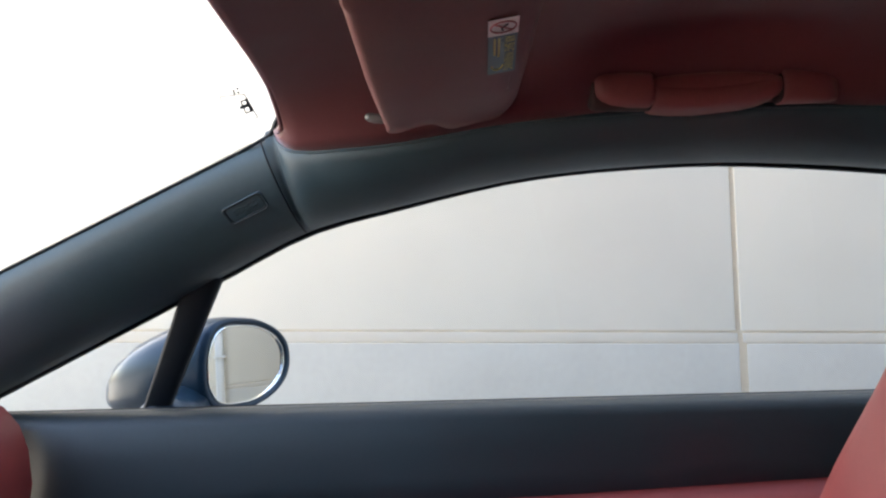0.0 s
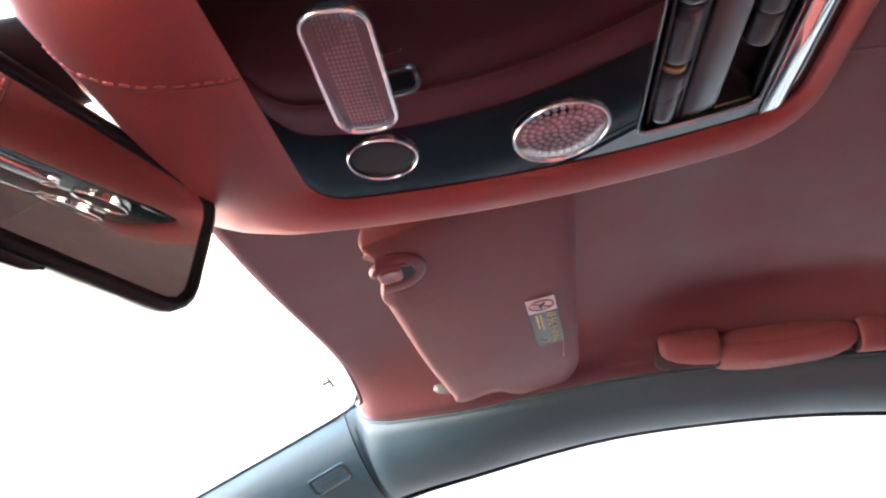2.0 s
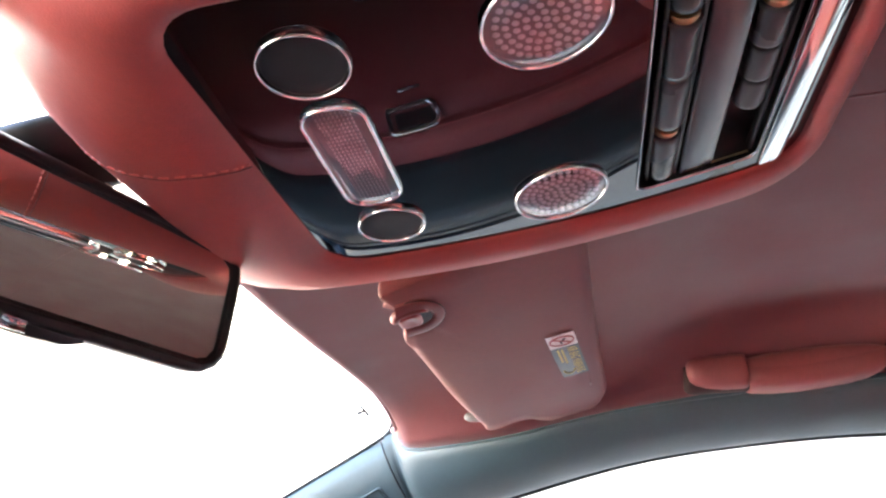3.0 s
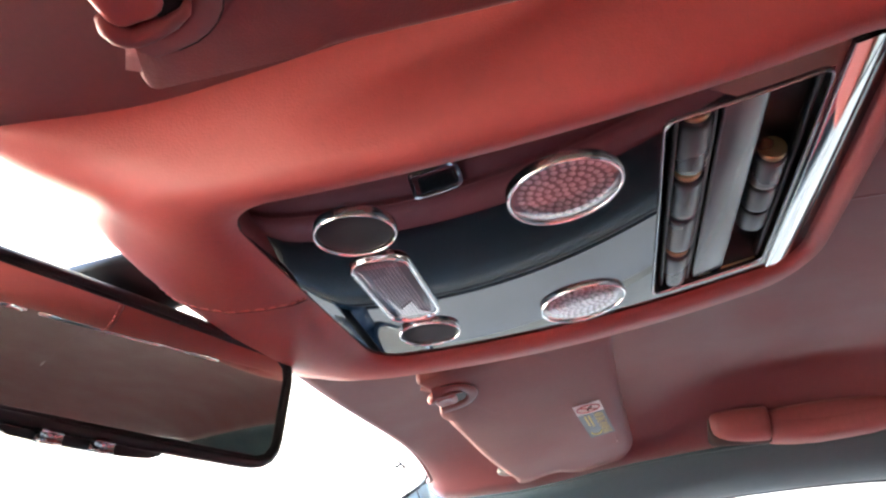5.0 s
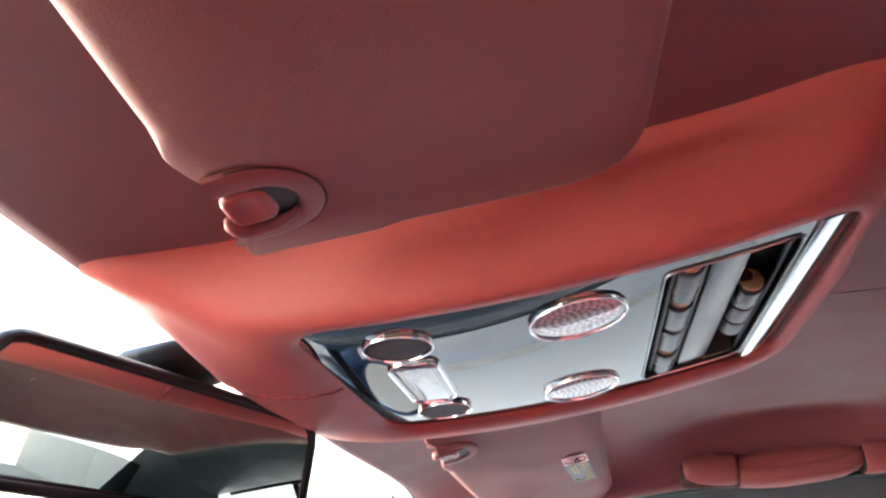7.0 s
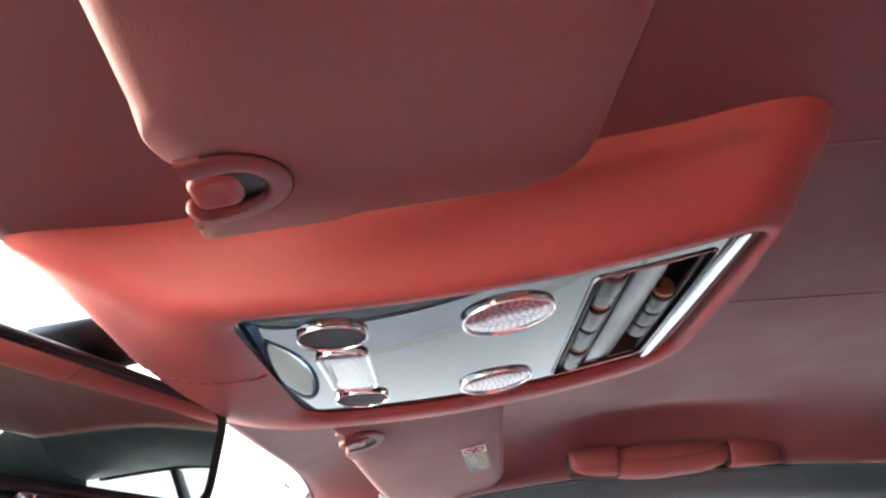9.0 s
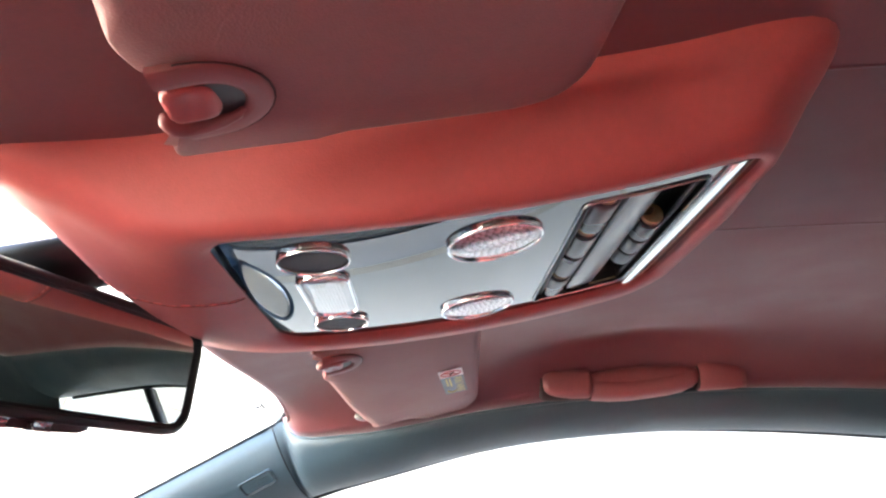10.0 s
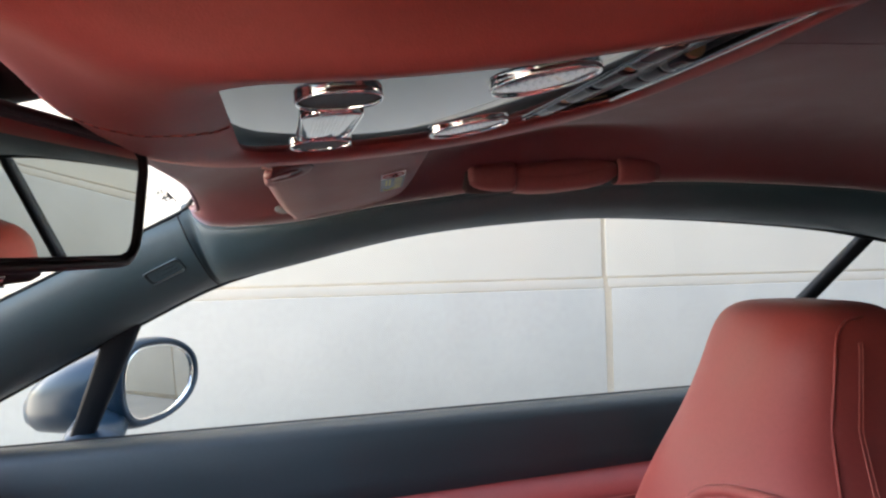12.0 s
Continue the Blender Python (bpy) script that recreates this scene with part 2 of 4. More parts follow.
def rail_low(x):
    """Lower edge of the rail, at the top of the side window: y, z."""
    y = spline(x, [-0.9, -0.6, -0.49, -0.33, -0.195, -0.08, 0.03, 0.19, 0.48, 0.8, 1.05, 1.4], [0.83, 0.81, 0.80, 0.785, 0.765, 0.725, 0.705, 0.689, 0.68, 0.685, 0.70, 0.70])
    z = spline(x, [-0.9, -0.6, -0.49, -0.33, -0.195, -0.08, 0.03, 0.19, 0.33, 0.48, 0.75, 1.0, 1.4], [0.70, 0.85, 0.908, 0.993, 1.064, 1.119, 1.149, 1.187, 1.204, 1.211, 1.200, 1.174, 1.09])
    return y, z


def screen_edge(x):
    """Windscreen side of the front pillar: y, z."""
    y = table(x, [-1.0, -0.447, -0.121], [0.81, 0.70, 0.635])
    z = table(x, [-1.0, -0.447, -0.121], [0.793, 1.0535, 1.209])
    return y, z


def bulged(a, b, depth, n=10):
    """Points from a to b on a section that swells inwards and down."""
    a, b = Vector(a), Vector(b)
    way = (b - a).cross(Vector((1, 0, 0))).normalized()
    if way.z > 0:
        way = -way
    return [a.lerp(b, i / n) + way * depth * (1 - abs(2 * i / n - 1) ** 2.4) for i in range(n + 1)]


# ---- large structure: yard, wall, ground ----
# ground colour is unseen; it is made pale to throw light up to the roof
ground = part("ground", grid([[(x, y, 0) for y in (-900, -60, -12, -4, 4, 12, 60, 900)] for x in (-900, -60, -12, -4, 4, 12, 60, 900)]), BOUNCE_GROUND, flat=True)
tagged(ground, "ground under the car, pale to bounce light into the cabin", "ground", kind="structure")
WALL_Y, JOINT_Z = 4.0, 1.03
wall = thing("wall_right", "pale beige panelled wall with recessed joints beside the car", "wall", kind="structure")
part("backing", box(-4.15, 20.6, WALL_Y + 0.004, WALL_Y + 0.25, 0.0, 14.0), JOINT, wall, "sandy joint filler")
for k in range(-1, 3):
    x0, x1 = 2.05 + 6.2 * k, 2.05 + 6.2 * (k + 1) - 0.03
    part("upper_panel", box(x0, x1, WALL_Y - 0.004, WALL_Y + 0.05, JOINT_Z, 14.0, 0.006), PLASTER, wall)
    part("lower_panel", box(x0 + 0.035, x1 + 0.02, WALL_Y + 0.001, WALL_Y + 0.05, 0.05, JOINT_Z - 0.072, 0.006), PLASTER_LOW, wall)
    part("band", box(x0 + 0.012, x1 + 0.012, WALL_Y + 0.001, WALL_Y + 0.05, JOINT_Z - 0.068, JOINT_Z - 0.011, 0.004), PLASTER_BAND, wall)

pipe = thing("drainpipe", "white drainpipe fixed upright to the panelled wall", "drainpipe")
part("pipe", tube([(11.3, WALL_Y - 0.09, z) for z in (0.0, 0.9, 1.95)], 0.07, 14), WHITE_PAINT, pipe)
part("bend", tube([(11.3, WALL_Y - 0.09, 1.9), (11.3, WALL_Y - 0.075, 2.0), (11.3, WALL_Y - 0.02, 2.06), (11.3, WALL_Y + 0.02, 2.07)], 0.072, 14), WHITE_PAINT, pipe)
for z in (0.5, 1.5):
    part("bracket", box(11.21, 11.39, WALL_Y - 0.17, WALL_Y + 0.0, z - 0.02, z + 0.02, 0.004), WHITE_PAINT, pipe)

# unseen wall, added to hold back light through the driver's window
shade_wall = thing("wall_left", "unseen dark wall added to dim the driver's side", "wall", kind="structure")
part("wall_face", box(-0.9, 14, -2.15, -1.9, 0.0, 6.0, 0.02), SHADE_WALL, shade_wall)

# ---- headlining ----
XS = [-0.1125 + 0.0257 * i for i in range(68)]


def corner(y):
    """0 along the windscreen's middle, 1 at the headlining's front corners."""
    return smooth(min(max((abs(y) - 0.588) / 0.04, 0), 1))


def set_back(x, y):
    """How far the front edge of the headlining lies back from its corners."""
    k = abs(y)
    back = 0.008 * smooth(min(max((k - 0.25) / 0.25, 0), 1)) - 0.012 * max(0.0, 1 - (k / 0.5) ** 2)
    return (back + 0.0085) * (1 - corner(y)) * max(0.0, 1 - (x + 0.1125) / 0.07)


def lining(x, y):
    """A point of the headlining."""
    return x + set_back(x, y), y, liner_z(x + 0.0085 * (1 - corner(y)) * max(0.0, 1 - (x + 0.1125) / 0.07), y)


liner = part("ceiling", grid([[lining(x, rail_top(x)[0] * j / 40) for j in range(-40, 41)] for x in XS[:1] + [-0.106, -0.099, -0.093] + XS[1:]]), SUEDE)
tagged(thicken(liner, 0.012, 1), "maroon suede headlining stretched under the car roof", "ceiling", kind="structure")
for s in (1, -1):
    pts = [(x, s * (0.118 + 0.02 * (x - 0.3)), liner_z(x, 0.118) + 0.0012) for x in [0.245 + 0.05 * i for i in range(21)]]
    seam = part("trim_seam", tube(pts, 0.0028, 8, 0.6), SUEDE)
    tagged(seam, "padded lengthwise seam in the maroon headlining", "trim", kind="structure")
roof = part("roof_shell", grid([[(x, y, liner_z(x, y * 0.8) + 0.035) for y in [0.72 * (j / 12) for j in range(-12, 13)]] for x in XS[::2]]), PAINT)
tagged(roof, "dark blue painted roof panel over the headlining", "roof", kind="structure")
front_bead = part("trim_front", tube([(lining(-0.1125, y)[0], y, lining(-0.1095, y)[2] + 0.003) for y in [-0.608 + 0.0152 * i for i in range(81)]], 0.0035, 8), SUEDE)
tagged(front_bead, "rolled front edge of the headlining over the windscreen", "trim", kind="structure")


# ---- dark roof rail and front pillar, both sides ----
def side_trim():
    t = thing("pillar_trim", "slate grey grained front pillar and roof rail trim", "pillar trim", "pillar trims", kind="structure")
    way = Vector((0.1, -0.82, -0.55)).normalized()
    xs = [-0.123, -0.1195, -0.116, -0.1125, -0.109, -0.1055, -0.1, -0.093, -0.085] + [-0.075 + 0.025 * i for i in range(59)]
    rows = []
    for x in xs:
        near = max(0.0, (0.06 - x) / 0.183)
        low = x + 0.04 * near ** 1.5
        (ya, za), (yb, zb) = rail_top(x), rail_low(low)
        rows.append([(x, ya + 0.006, za + 0.008)] + bulged((x, ya, za), (low, yb, zb), 0.021 + 0.005 * near) + [(low, yb + 0.012, zb + 0.004), (low, yb + 0.02, zb + 0.02)])
    part("roof_rail", grid(rows), DARK, t)
    rows = []
    for i in range(34):
        u = i / 33
        xa, xb = -0.121 + 0.003 - 0.85 * u, -0.081 - 0.8 * u
        (ya, za), (yb, zb) = screen_edge(xa), rail_low(xb)
        a, b = Vector((xa, ya, za)), Vector((xb, yb, zb))
        rows.append([a + Vector((-0.004, 0.006, 0.0085))] + [a.lerp(b, k / 10) + way * 0.026 * (1 - abs(k / 5 - 1) ** 2.4) for k in range(11)] + [b + Vector((0, 0.014, 0.004)), b + Vector((0, 0.02, 0.02))])
    part("front_pillar", grid(rows), DARK, t)
    a, b = Vector((-0.1268, 0.632, 1.2125)), Vector((-0.0815, 0.725, 1.1185))
    part("pillar_joint", tube([a.lerp(b, k / 20) + way * 0.0266 * (1 - abs(k / 10 - 1) ** 2.4) for k in range(21)], 0.001, 6), RUBBER, t, "black joint line")
    part("edge_bead", tube([(x, rail_top(x)[0] + 0.001, rail_top(x)[1] - 0.001) for x in [-0.1125, -0.11, -0.107, -0.103, -0.098, -0.092] + [-0.085 + 0.02 * i for i in range(70)]], 0.0018, 6), DARK, t)
    seal = [(x, rail_low(x)[0] + 0.012, rail_low(x)[1] + 0.001) for x in [-0.55 + 0.04 * i for i in range(48)]]
    part("window_seal", tube(seal, 0.0048, 6), RUBBER, t, "black rubber window seal")
    edge = [(x - 0.004, screen_edge(x)[0] + 0.004, screen_edge(x)[1] + 0.0075) for x in [-0.95 + 0.04 * i for i in range(21)]] + [(-0.1235, 0.636, 1.2175), (-0.1155, 0.634, 1.2225), (-0.111, 0.627, 1.2268), (-0.1075, 0.616, 1.2302), (-0.101, 0.6, 1.2348)]
    part("screen_seal", tube(edge, [0.0018] * 21 + [0.0026, 0.0034, 0.0036, 0.0034, 0.0028], 6), RUBBER, t, "black windscreen edge seal")
    # saw-toothed dark print along the glass edge
    bm = bmesh.new()
    for i in range(190):
        x = -0.6 + 0.00245 * i
        p = Vector((x - 0.004, screen_edge(x)[0] + 0.003, screen_edge(x)[1] + 0.0085))
        bm.faces.new([bm.verts.new(p + Vector(d)) for d in ((0, 0, 0), (0.0016, -0.0003, 0.0007), (0.0008, -0.0065, 0.003))])
    part("edge_print", bm, BLACK_INK, t, "saw-toothed black edge print on the glass")
    # badge plate on the pillar
    out = Vector((0.093, -0.766, -0.636)).normalized()
    across = Vector((0.876, -0.241, 0.418))
    across = (across - out * across.dot(out)).normalized()
    c = Vector((-0.1478, 0.6629, 1.1394)) - out * 0.0012
    up = across.cross(out)
    loop = round_rect(-0.0255, 0.0255, -0.0115, 0.0115, 0.0055)
    lay = lambda k, h: [c + across * (p[0] * k) + up * (p[1] * k) + out * h for p in loop]  # noqa: E731
    bm = grid([lay(1.12, -0.006), lay(1.09, 0.002), lay(1.05, 0.0042), lay(1.0, 0.0044), lay(0.965, 0.0034), lay(0.93, 0.0012), lay(0.5, 0.0012), lay(0.02, 0.0012)], True)
    badge = part("badge_plate", bm, PLATE, t, "recessed rounded badge plate")
    # black tube paints the shade under the plate's inner rim
    part("plate_groove", tube(lay(0.945, 0.0023) + lay(0.945, 0.0023)[:1], 0.0014, 6), RUBBER, badge, "dark line for the shade inside the plate's rim")
    for k in range(5):
        a = c + across * (-0.012 + 0.0066 * k) + out * 0.0018
        bm = bmesh.new()
        bmesh.ops.create_cube(bm, size=1)
        for v in bm.verts:
            v.co = a + across * (v.co.x * 0.0042 + 0.0006 * v.co.y) + up * v.co.y * (0.0066 + 0.0012 * (k % 2)) + out * v.co.z * 0.0018
        bmesh.ops.bevel(bm, geom=bm.edges, offset=0.0005, segments=1, affect="EDGES")
        part("raised_mark", bm, RUBBER, badge)
    # quarter-light bar and the bar behind the door glass
    for name, low, high, w in (("quarter_bar", (-0.309, 0.866, 0.868), (-0.219, 0.768, 1.062), 0.034), ("rear_glass_bar", (0.765, 0.80, 0.90), (1.026, 0.722, 1.172), 0.036)):
        a, b = Vector(low), Vector(high)
        rows = []
        for i in range(9):
            p = a.lerp(b, i / 8)
            k = 1 + 0.35 * (i / 8 if name == "quarter_bar" else 0)
            rows.append([p + Vector((u * w * k / 2, v * 0.009, 0)) for u, v in ((-1, -0.4), (-0.7, -1), (0.7, -1), (1, -0.4), (1, 1), (-1, 1))])
        part(name, grid(rows, True), RUBBER, t, "black upright glass bar")
    return t


pillar_right = side_trim()
mirrored(pillar_right)


# ---- doors ----
def belt_z(x):
    return 0.8855 + 0.0215 * (x + 0.47)


def door():
    t = thing("door", "closed car door with slate grey upper and red leather lower panel", "car door", "doors", kind="structure")
    xs = [-0.62 + 0.06 * i for i in range(36)]

    def section(x, pts):
        """The lower half of the panel drops a little towards the front."""
        return [(x, y, belt_z(x) + z - (0.03 * (0.63 - x) + 0.003) * smooth(min(1.0, max(0.0, (-z - 0.03) / 0.06))) * (x < 2)) for y, z in pts]

    upper = [(0.885, -0.06), (0.882, -0.034), (0.868, -0.021), (0.845, -0.011), (0.815, -0.002), (0.788, 0.002), (0.772, 0.001), (0.76, -0.006), (0.753, -0.019), (0.749, -0.05), (0.747, -0.075), (0.748, -0.101), (0.754, -0.106)]
    part("upper_panel", grid([section(x, upper) for x in xs]), DOOR_TRIM, t)
    lower = [(0.757, -0.098), (0.75, -0.104), (0.738, -0.110), (0.722, -0.12), (0.712, -0.134), (0.712, -0.148), (0.722, -0.158), (0.722, -0.164), (0.708, -0.172), (0.70, -0.22), (0.70, -0.33), (0.72, -0.5), (0.74, -0.62)]
    part("lower_panel", grid([section(x, lower) for x in xs]), RED, t, "red leather lower door panel")
    part("belt_seal", tube([(x, 0.806, belt_z(x) - 0.0015) for x in xs], 0.0038, 6), RUBBER, t, "black rubber belt seal")
    skin = [(0.885, -0.02), (0.91, -0.06), (0.93, -0.2), (0.95, -0.45), (0.9, -0.72)]
    part("outer_skin", grid([section(x, skin) for x in xs]), PAINT, t, "dark blue painted door skin")
    pull = part("door_pull", box(-0.02, 0.062, 0.704, 0.716, 0.69, 0.728, 0.005), BLACK, t, "black door pull in a chrome surround")
    rim = [(x, 0.7, z) for x, z in dense(round_rect(-0.034, 0.07, 0.684, 0.736, (0.02, 0.008, 0.008, 0.02), 6), 0.01)]
    part("pull_rim", tube(rim + rim[:1], 0.005, 10), CHROME, pull, "polished chrome rim")
    part("lock_bar", box(0.0, 0.05, 0.697, 0.706, 0.644, 0.65, 0.002), CHROME, t, "small chrome lock bar")
    part("crease_stitching", tube([(x, 0.7105, belt_z(x) - 0.144 - 0.03 * (0.63 - x)) for x in xs], 0.001, 5), STITCH, t)
    return t


door_right = door()
mirrored(door_right)


# ---- glass ----
def side_window():
    xs = [-0.6 + 0.05 * i for i in range(42)]
    rows = []
    for x in xs:
        y1, z1 = rail_low(x)
        z0 = belt_z(x) - 0.02
        top = (x, y1 + 0.014, max(z1 + 0.004, z0 + 0.001))
        low = (x, 0.882, z0)
        rows.append([Vector(low).lerp(Vector(top), k / 6) + Vector((0, 0.012 * math.sin(math.pi * k / 6), 0)) for k in range(7)])
    w = part("window_side", grid(rows), SIDE_GLASS)
    w.visible_shadow = False
    return tagged(w, "clear curved side window glass of the coupe", "window", kind="structure")


side_right = side_window()
mirrored(side_right)
rows = []
for i in range(13):
    u = i / 12
    y_top, y_low = 0.64, 0.80
    rows.append([(-0.108 - 0.78 * u - 0.02 * (1 - (j / 10) ** 2) * (1 + 2 * u), (y_top + (y_low - y_top) * u) * j / 10, 1.244 - 0.028 * (j / 10) ** 4 * (1 - u) - 0.36 * u ** 1.12) for j in range(-10, 11)])
screen = part("window_front", grid(rows), FRONT_GLASS)
screen.visible_shadow = False
tagged(screen, "clear raked windscreen of the car", "windscreen", kind="structure")
rows = [[(1.60 + 0.46 * u, (0.55 + 0.1 * u) * j / 10, 1.15 - 0.03 * (j / 10) ** 4 - 0.22 * u) for j in range(-10, 11)] for u in [k / 8 for k in range(9)]]
rear = part("window_rear", grid(rows), REAR_GLASS)
rear.visible_shadow = False
tagged(rear, "sloping rear window, tinted dark to dim the rear headlining", "window", kind="structure")

# ---- cabin shell below the windows ----
floor_car = part("floor", box(-0.95, 2.05, -0.74, 0.74, 0.2, 0.24, 0.005), CARPET)
tagged(floor_car, "dark carpeted cabin floor", "floor", kind="structure")
shelf = part("rear_shelf", grid([[(x, y, z) for y in (-0.78, -0.4, 0.0, 0.4, 0.78)] for x, z in ((1.2, 0.25), (1.3, 0.7), (1.36, 0.9), (1.5, 0.92), (2.05, 0.93), (2.1, 0.6))]), DARK)
tagged(shelf, "dark rear shelf and seat bulkhead under the rear window", "shelf", kind="structure")
for s in (1, -1):
    q = part("rear_quarter", grid([[(x, s * y, z) for (y, z) in ((0.55 + 0.05 * max(0.0, x - 1.6), 1.175 - 0.45 * max(0.0, x - 1.6)), (0.68, 1.12 - 0.3 * (x - 1.36)), (0.74, 1.0), (0.80, 0.86))] for x in (1.36, 1.5, 1.6, 1.7, 1.9, 2.1)]), DARK)
    tagged(q, "slate grey rear quarter trim beside the rear window", "trim", kind="structure")
dash_profile = [(-0.986, 0.847), (-0.736, 0.902), (-0.556, 0.917), (-0.491, 0.912), (-0.461, 0.899), (-0.441, 0.877), (-0.428, 0.847), (-0.421, 0.807), (-0.426, 0.747), (-0.456, 0.647), (-0.536, 0.487), (-0.586, 0.227)]
dash_rows = [[(x + 0.012 * (abs(y) / 0.7) ** 3, y, z) for x, z in dash_profile] for y in [-0.735 + 0.0735 * i for i in range(21)]]
dash = thing("dashboard", "two-tone dashboard with red leather rounded ends", "dashboard", kind="structure")
part("dash_pad", grid([r for r in dash_rows if abs(r[0][1]) < 0.6]), DARK, dash, "slate grey dash top")
for side in (1, -1):
    part("dash_end", grid([r for r in dash_rows if side * r[0][1] > 0.5]), RED, dash, "red leather dash end")


# ---- sun visors ----
def visor_z(x, y):
    return 1.2245 + 0.23 * (x - 0.03) + spline(abs(y), [0.1, 0.17, 0.23, 0.32, 0.42, 0.56, 0.7], [0.0125, 0.0055, 0.0, -0.0095, -0.019, -0.024, -0.026])


def flipped(t):
    """Turn a thing built for one side of the car into that of the other side."""
    for o in t.children_recursive:
        o.data.transform(Matrix.Diagonal((1, -1, 1, 1)))
        o.data.flip_normals()
    return t


def visor(rear, front, label, ahead=0.0):
    """A folded visor; rear: how far its rear edge lies back; front: where its front edge lies, from the pivot to the clip; ahead: how far the clip lies forward."""
    t = thing("sun_visor", label, "sun visor", "sun visors")
    corners = [(-0.0105, 0.181, 0.012), (0.141 + rear, 0.153, 0.042), (0.146 + rear, 0.316, 0.08), (0.159 + rear, 0.53, 0.05), (0.148 + rear, 0.576, 0.018), (0.101, 0.583, 0.014), (0.083, 0.564, 0.01), (0.069, 0.540, 0.008), (0.053, 0.540, 0.01), (front[0] + 0.014, 0.550, 0.008), (front[0], 0.543, 0.007), (front[1], 0.42, 0.05), (front[2], 0.2625, 0.005), (front[3], 0.2455, 0.004), (0.010, 0.2405, 0.003), (0.0075, 0.213, 0.004), (-0.0095, 0.193, 0.006)]
    loop = []
    n = len(corners)
    for i, (x, y, r) in enumerate(corners):
        p, a, b = Vector((x, y)), Vector(corners[i - 1][:2]), Vector(corners[(i + 1) % n][:2])
        r = min(r, (a - p).length * 0.45, (b - p).length * 0.45)
        u, v = p + (a - p).normalized() * r, p + (b - p).normalized() * r
        loop += [tuple(u * (1 - k) ** 2 + p * 2 * k * (1 - k) + v * k * k) for k in [q / 8 for q in range(9)]]
    loop = dense(loop, 0.012)
    mid = Vector((0.078, 0.36))
    count = len(loop)
    inward = []
    for k, p in enumerate(loop):
        d = Vector(loop[(k + 1) % count]) - Vector(loop[k - 1])
        side = Vector((-d.y, d.x)).normalized() if d.length > 1e-9 else (mid - Vector(p)).normalized()
        inward.append(side if side.dot(mid - Vector(p)) > 0 else -side)
    inward = [(inward[k - 1] + inward[k] * 2 + inward[(k + 1) % count]).normalized() for k in range(count)]

    def ring(inset, h, k=None):
        out = []
        for p, w in zip(loop, inward):
            tight = 0.35 if p[0] < 0.05 and p[1] < 0.28 or p[1] > 0.53 and p[0] < 0.12 else 1.0
            q = Vector(p) + w * inset * tight if k is None else mid + (Vector(p) - mid) * k
            out.append((q.x, q.y, visor_z(q.x, q.y) + h))
        return out

    rows = [ring(0, 0.017, 0.3), ring(0.005, 0.016), ring(0.0032, 0.014), ring(0.0009, 0.011), ring(0.0, 0.0085), ring(0.0005, 0.0058), ring(0.0022, 0.003), ring(0.0046, 0.0012), ring(0.0076, 0.0003), ring(0, 0.0, 0.86), ring(0, -0.001, 0.55), ring(0, -0.001, 0.3), ring(0, -0.001, 0.02)]
    part("panel", grid(rows, True), VISOR, t)
    # rolled rear edge: a pressed seam along it
    seam = [(0.1415 + rear + 0.0135 * max(0.0, (y - 0.316) / 0.22) - 0.0105, y, visor_z(0.135 + rear, y) + 0.0019) for y in [0.186 + 0.0125 * i for i in range(24)]]
    part("edge_seam", tube(seam, 0.0016, 6), VISOR, t, "pressed seam along the rolled edge")
    # clip: a flush U-shaped surround with a dark groove round it, a flat black sheet painting its hollow's shade, and
    # the hook it grips
    cy = 0.2245

    def u_path(x_far, half, x_high, x_low, n=14):
        """From the upper leg's front end round the far arc to the lower leg's front end."""
        r = half * 0.92
        arc = [(x_far - r + r * math.sin(math.pi * k / n), cy + half * math.cos(math.pi * k / n)) for k in range(n + 1)]
        legs = [i / 6 for i in range(6)]
        return [(x_high + (x_far - r - x_high) * u, cy + half) for u in legs] + arc + [(x_far - r + (x_low - x_far + r) * (i + 1) / 6, cy - half) for i in range(6)]

    outer, inner = u_path(0.0362 - ahead, 0.0262, front[3] + 0.004, 0.003 - ahead), u_path(0.0265 - ahead, 0.0122, front[3] + 0.004, 0.002 - ahead)

    def u_row(k, h, lip=0.0):
        out = []
        for i, (a, b) in enumerate(zip(outer, inner)):
            x, y = a[0] + (b[0] - a[0]) * k, a[1] + (b[1] - a[1]) * k
            low = lip * smooth(min(1.0, max(0.0, (i - 17) / 9)))
            out.append((x, y, visor_z(x, y) + h - low))
        return out

    part("clip_surround", grid([u_row(0.0, 0.003), u_row(0.02, -0.0014), u_row(0.1, -0.0022), u_row(0.35, -0.0027, 0.0008), u_row(0.62, -0.003, 0.002), u_row(0.8, -0.0027, 0.0026), u_row(0.92, -0.0018, 0.0022), u_row(1.0, -0.0008, 0.001), u_row(1.0, 0.004)]), CLIP, t, "smooth maroon clip surround")
    part("clip_groove", tube([(x, y, visor_z(x, y) - 0.0011) for x, y in outer[5:-5]], 0.0004, 6), DEEP, t, "dark groove round the clip")
    lip = [(0.0245, -0.0075), (0.0215, -0.0112), (0.016, -0.0132), (0.01, -0.014), (0.004, -0.0138), (0.0015, -0.0126), (-0.0001, -0.0102), (-0.0011, -0.0062), (-0.0013, -0.002)]
    part("clip_lip", tube([(x - ahead, cy + y, visor_z(x - ahead, cy + y) - 0.0022) for x, y in lip], [0.001, 0.002, 0.0028, 0.0034, 0.0038, 0.0041, 0.0041, 0.0034, 0.0012], 12), CLIP, t, "rounded lip that holds the hook")
    hx = 0.014 - ahead
    cup = [(max(x, 0.013 - ahead), y) for x, y in inner]
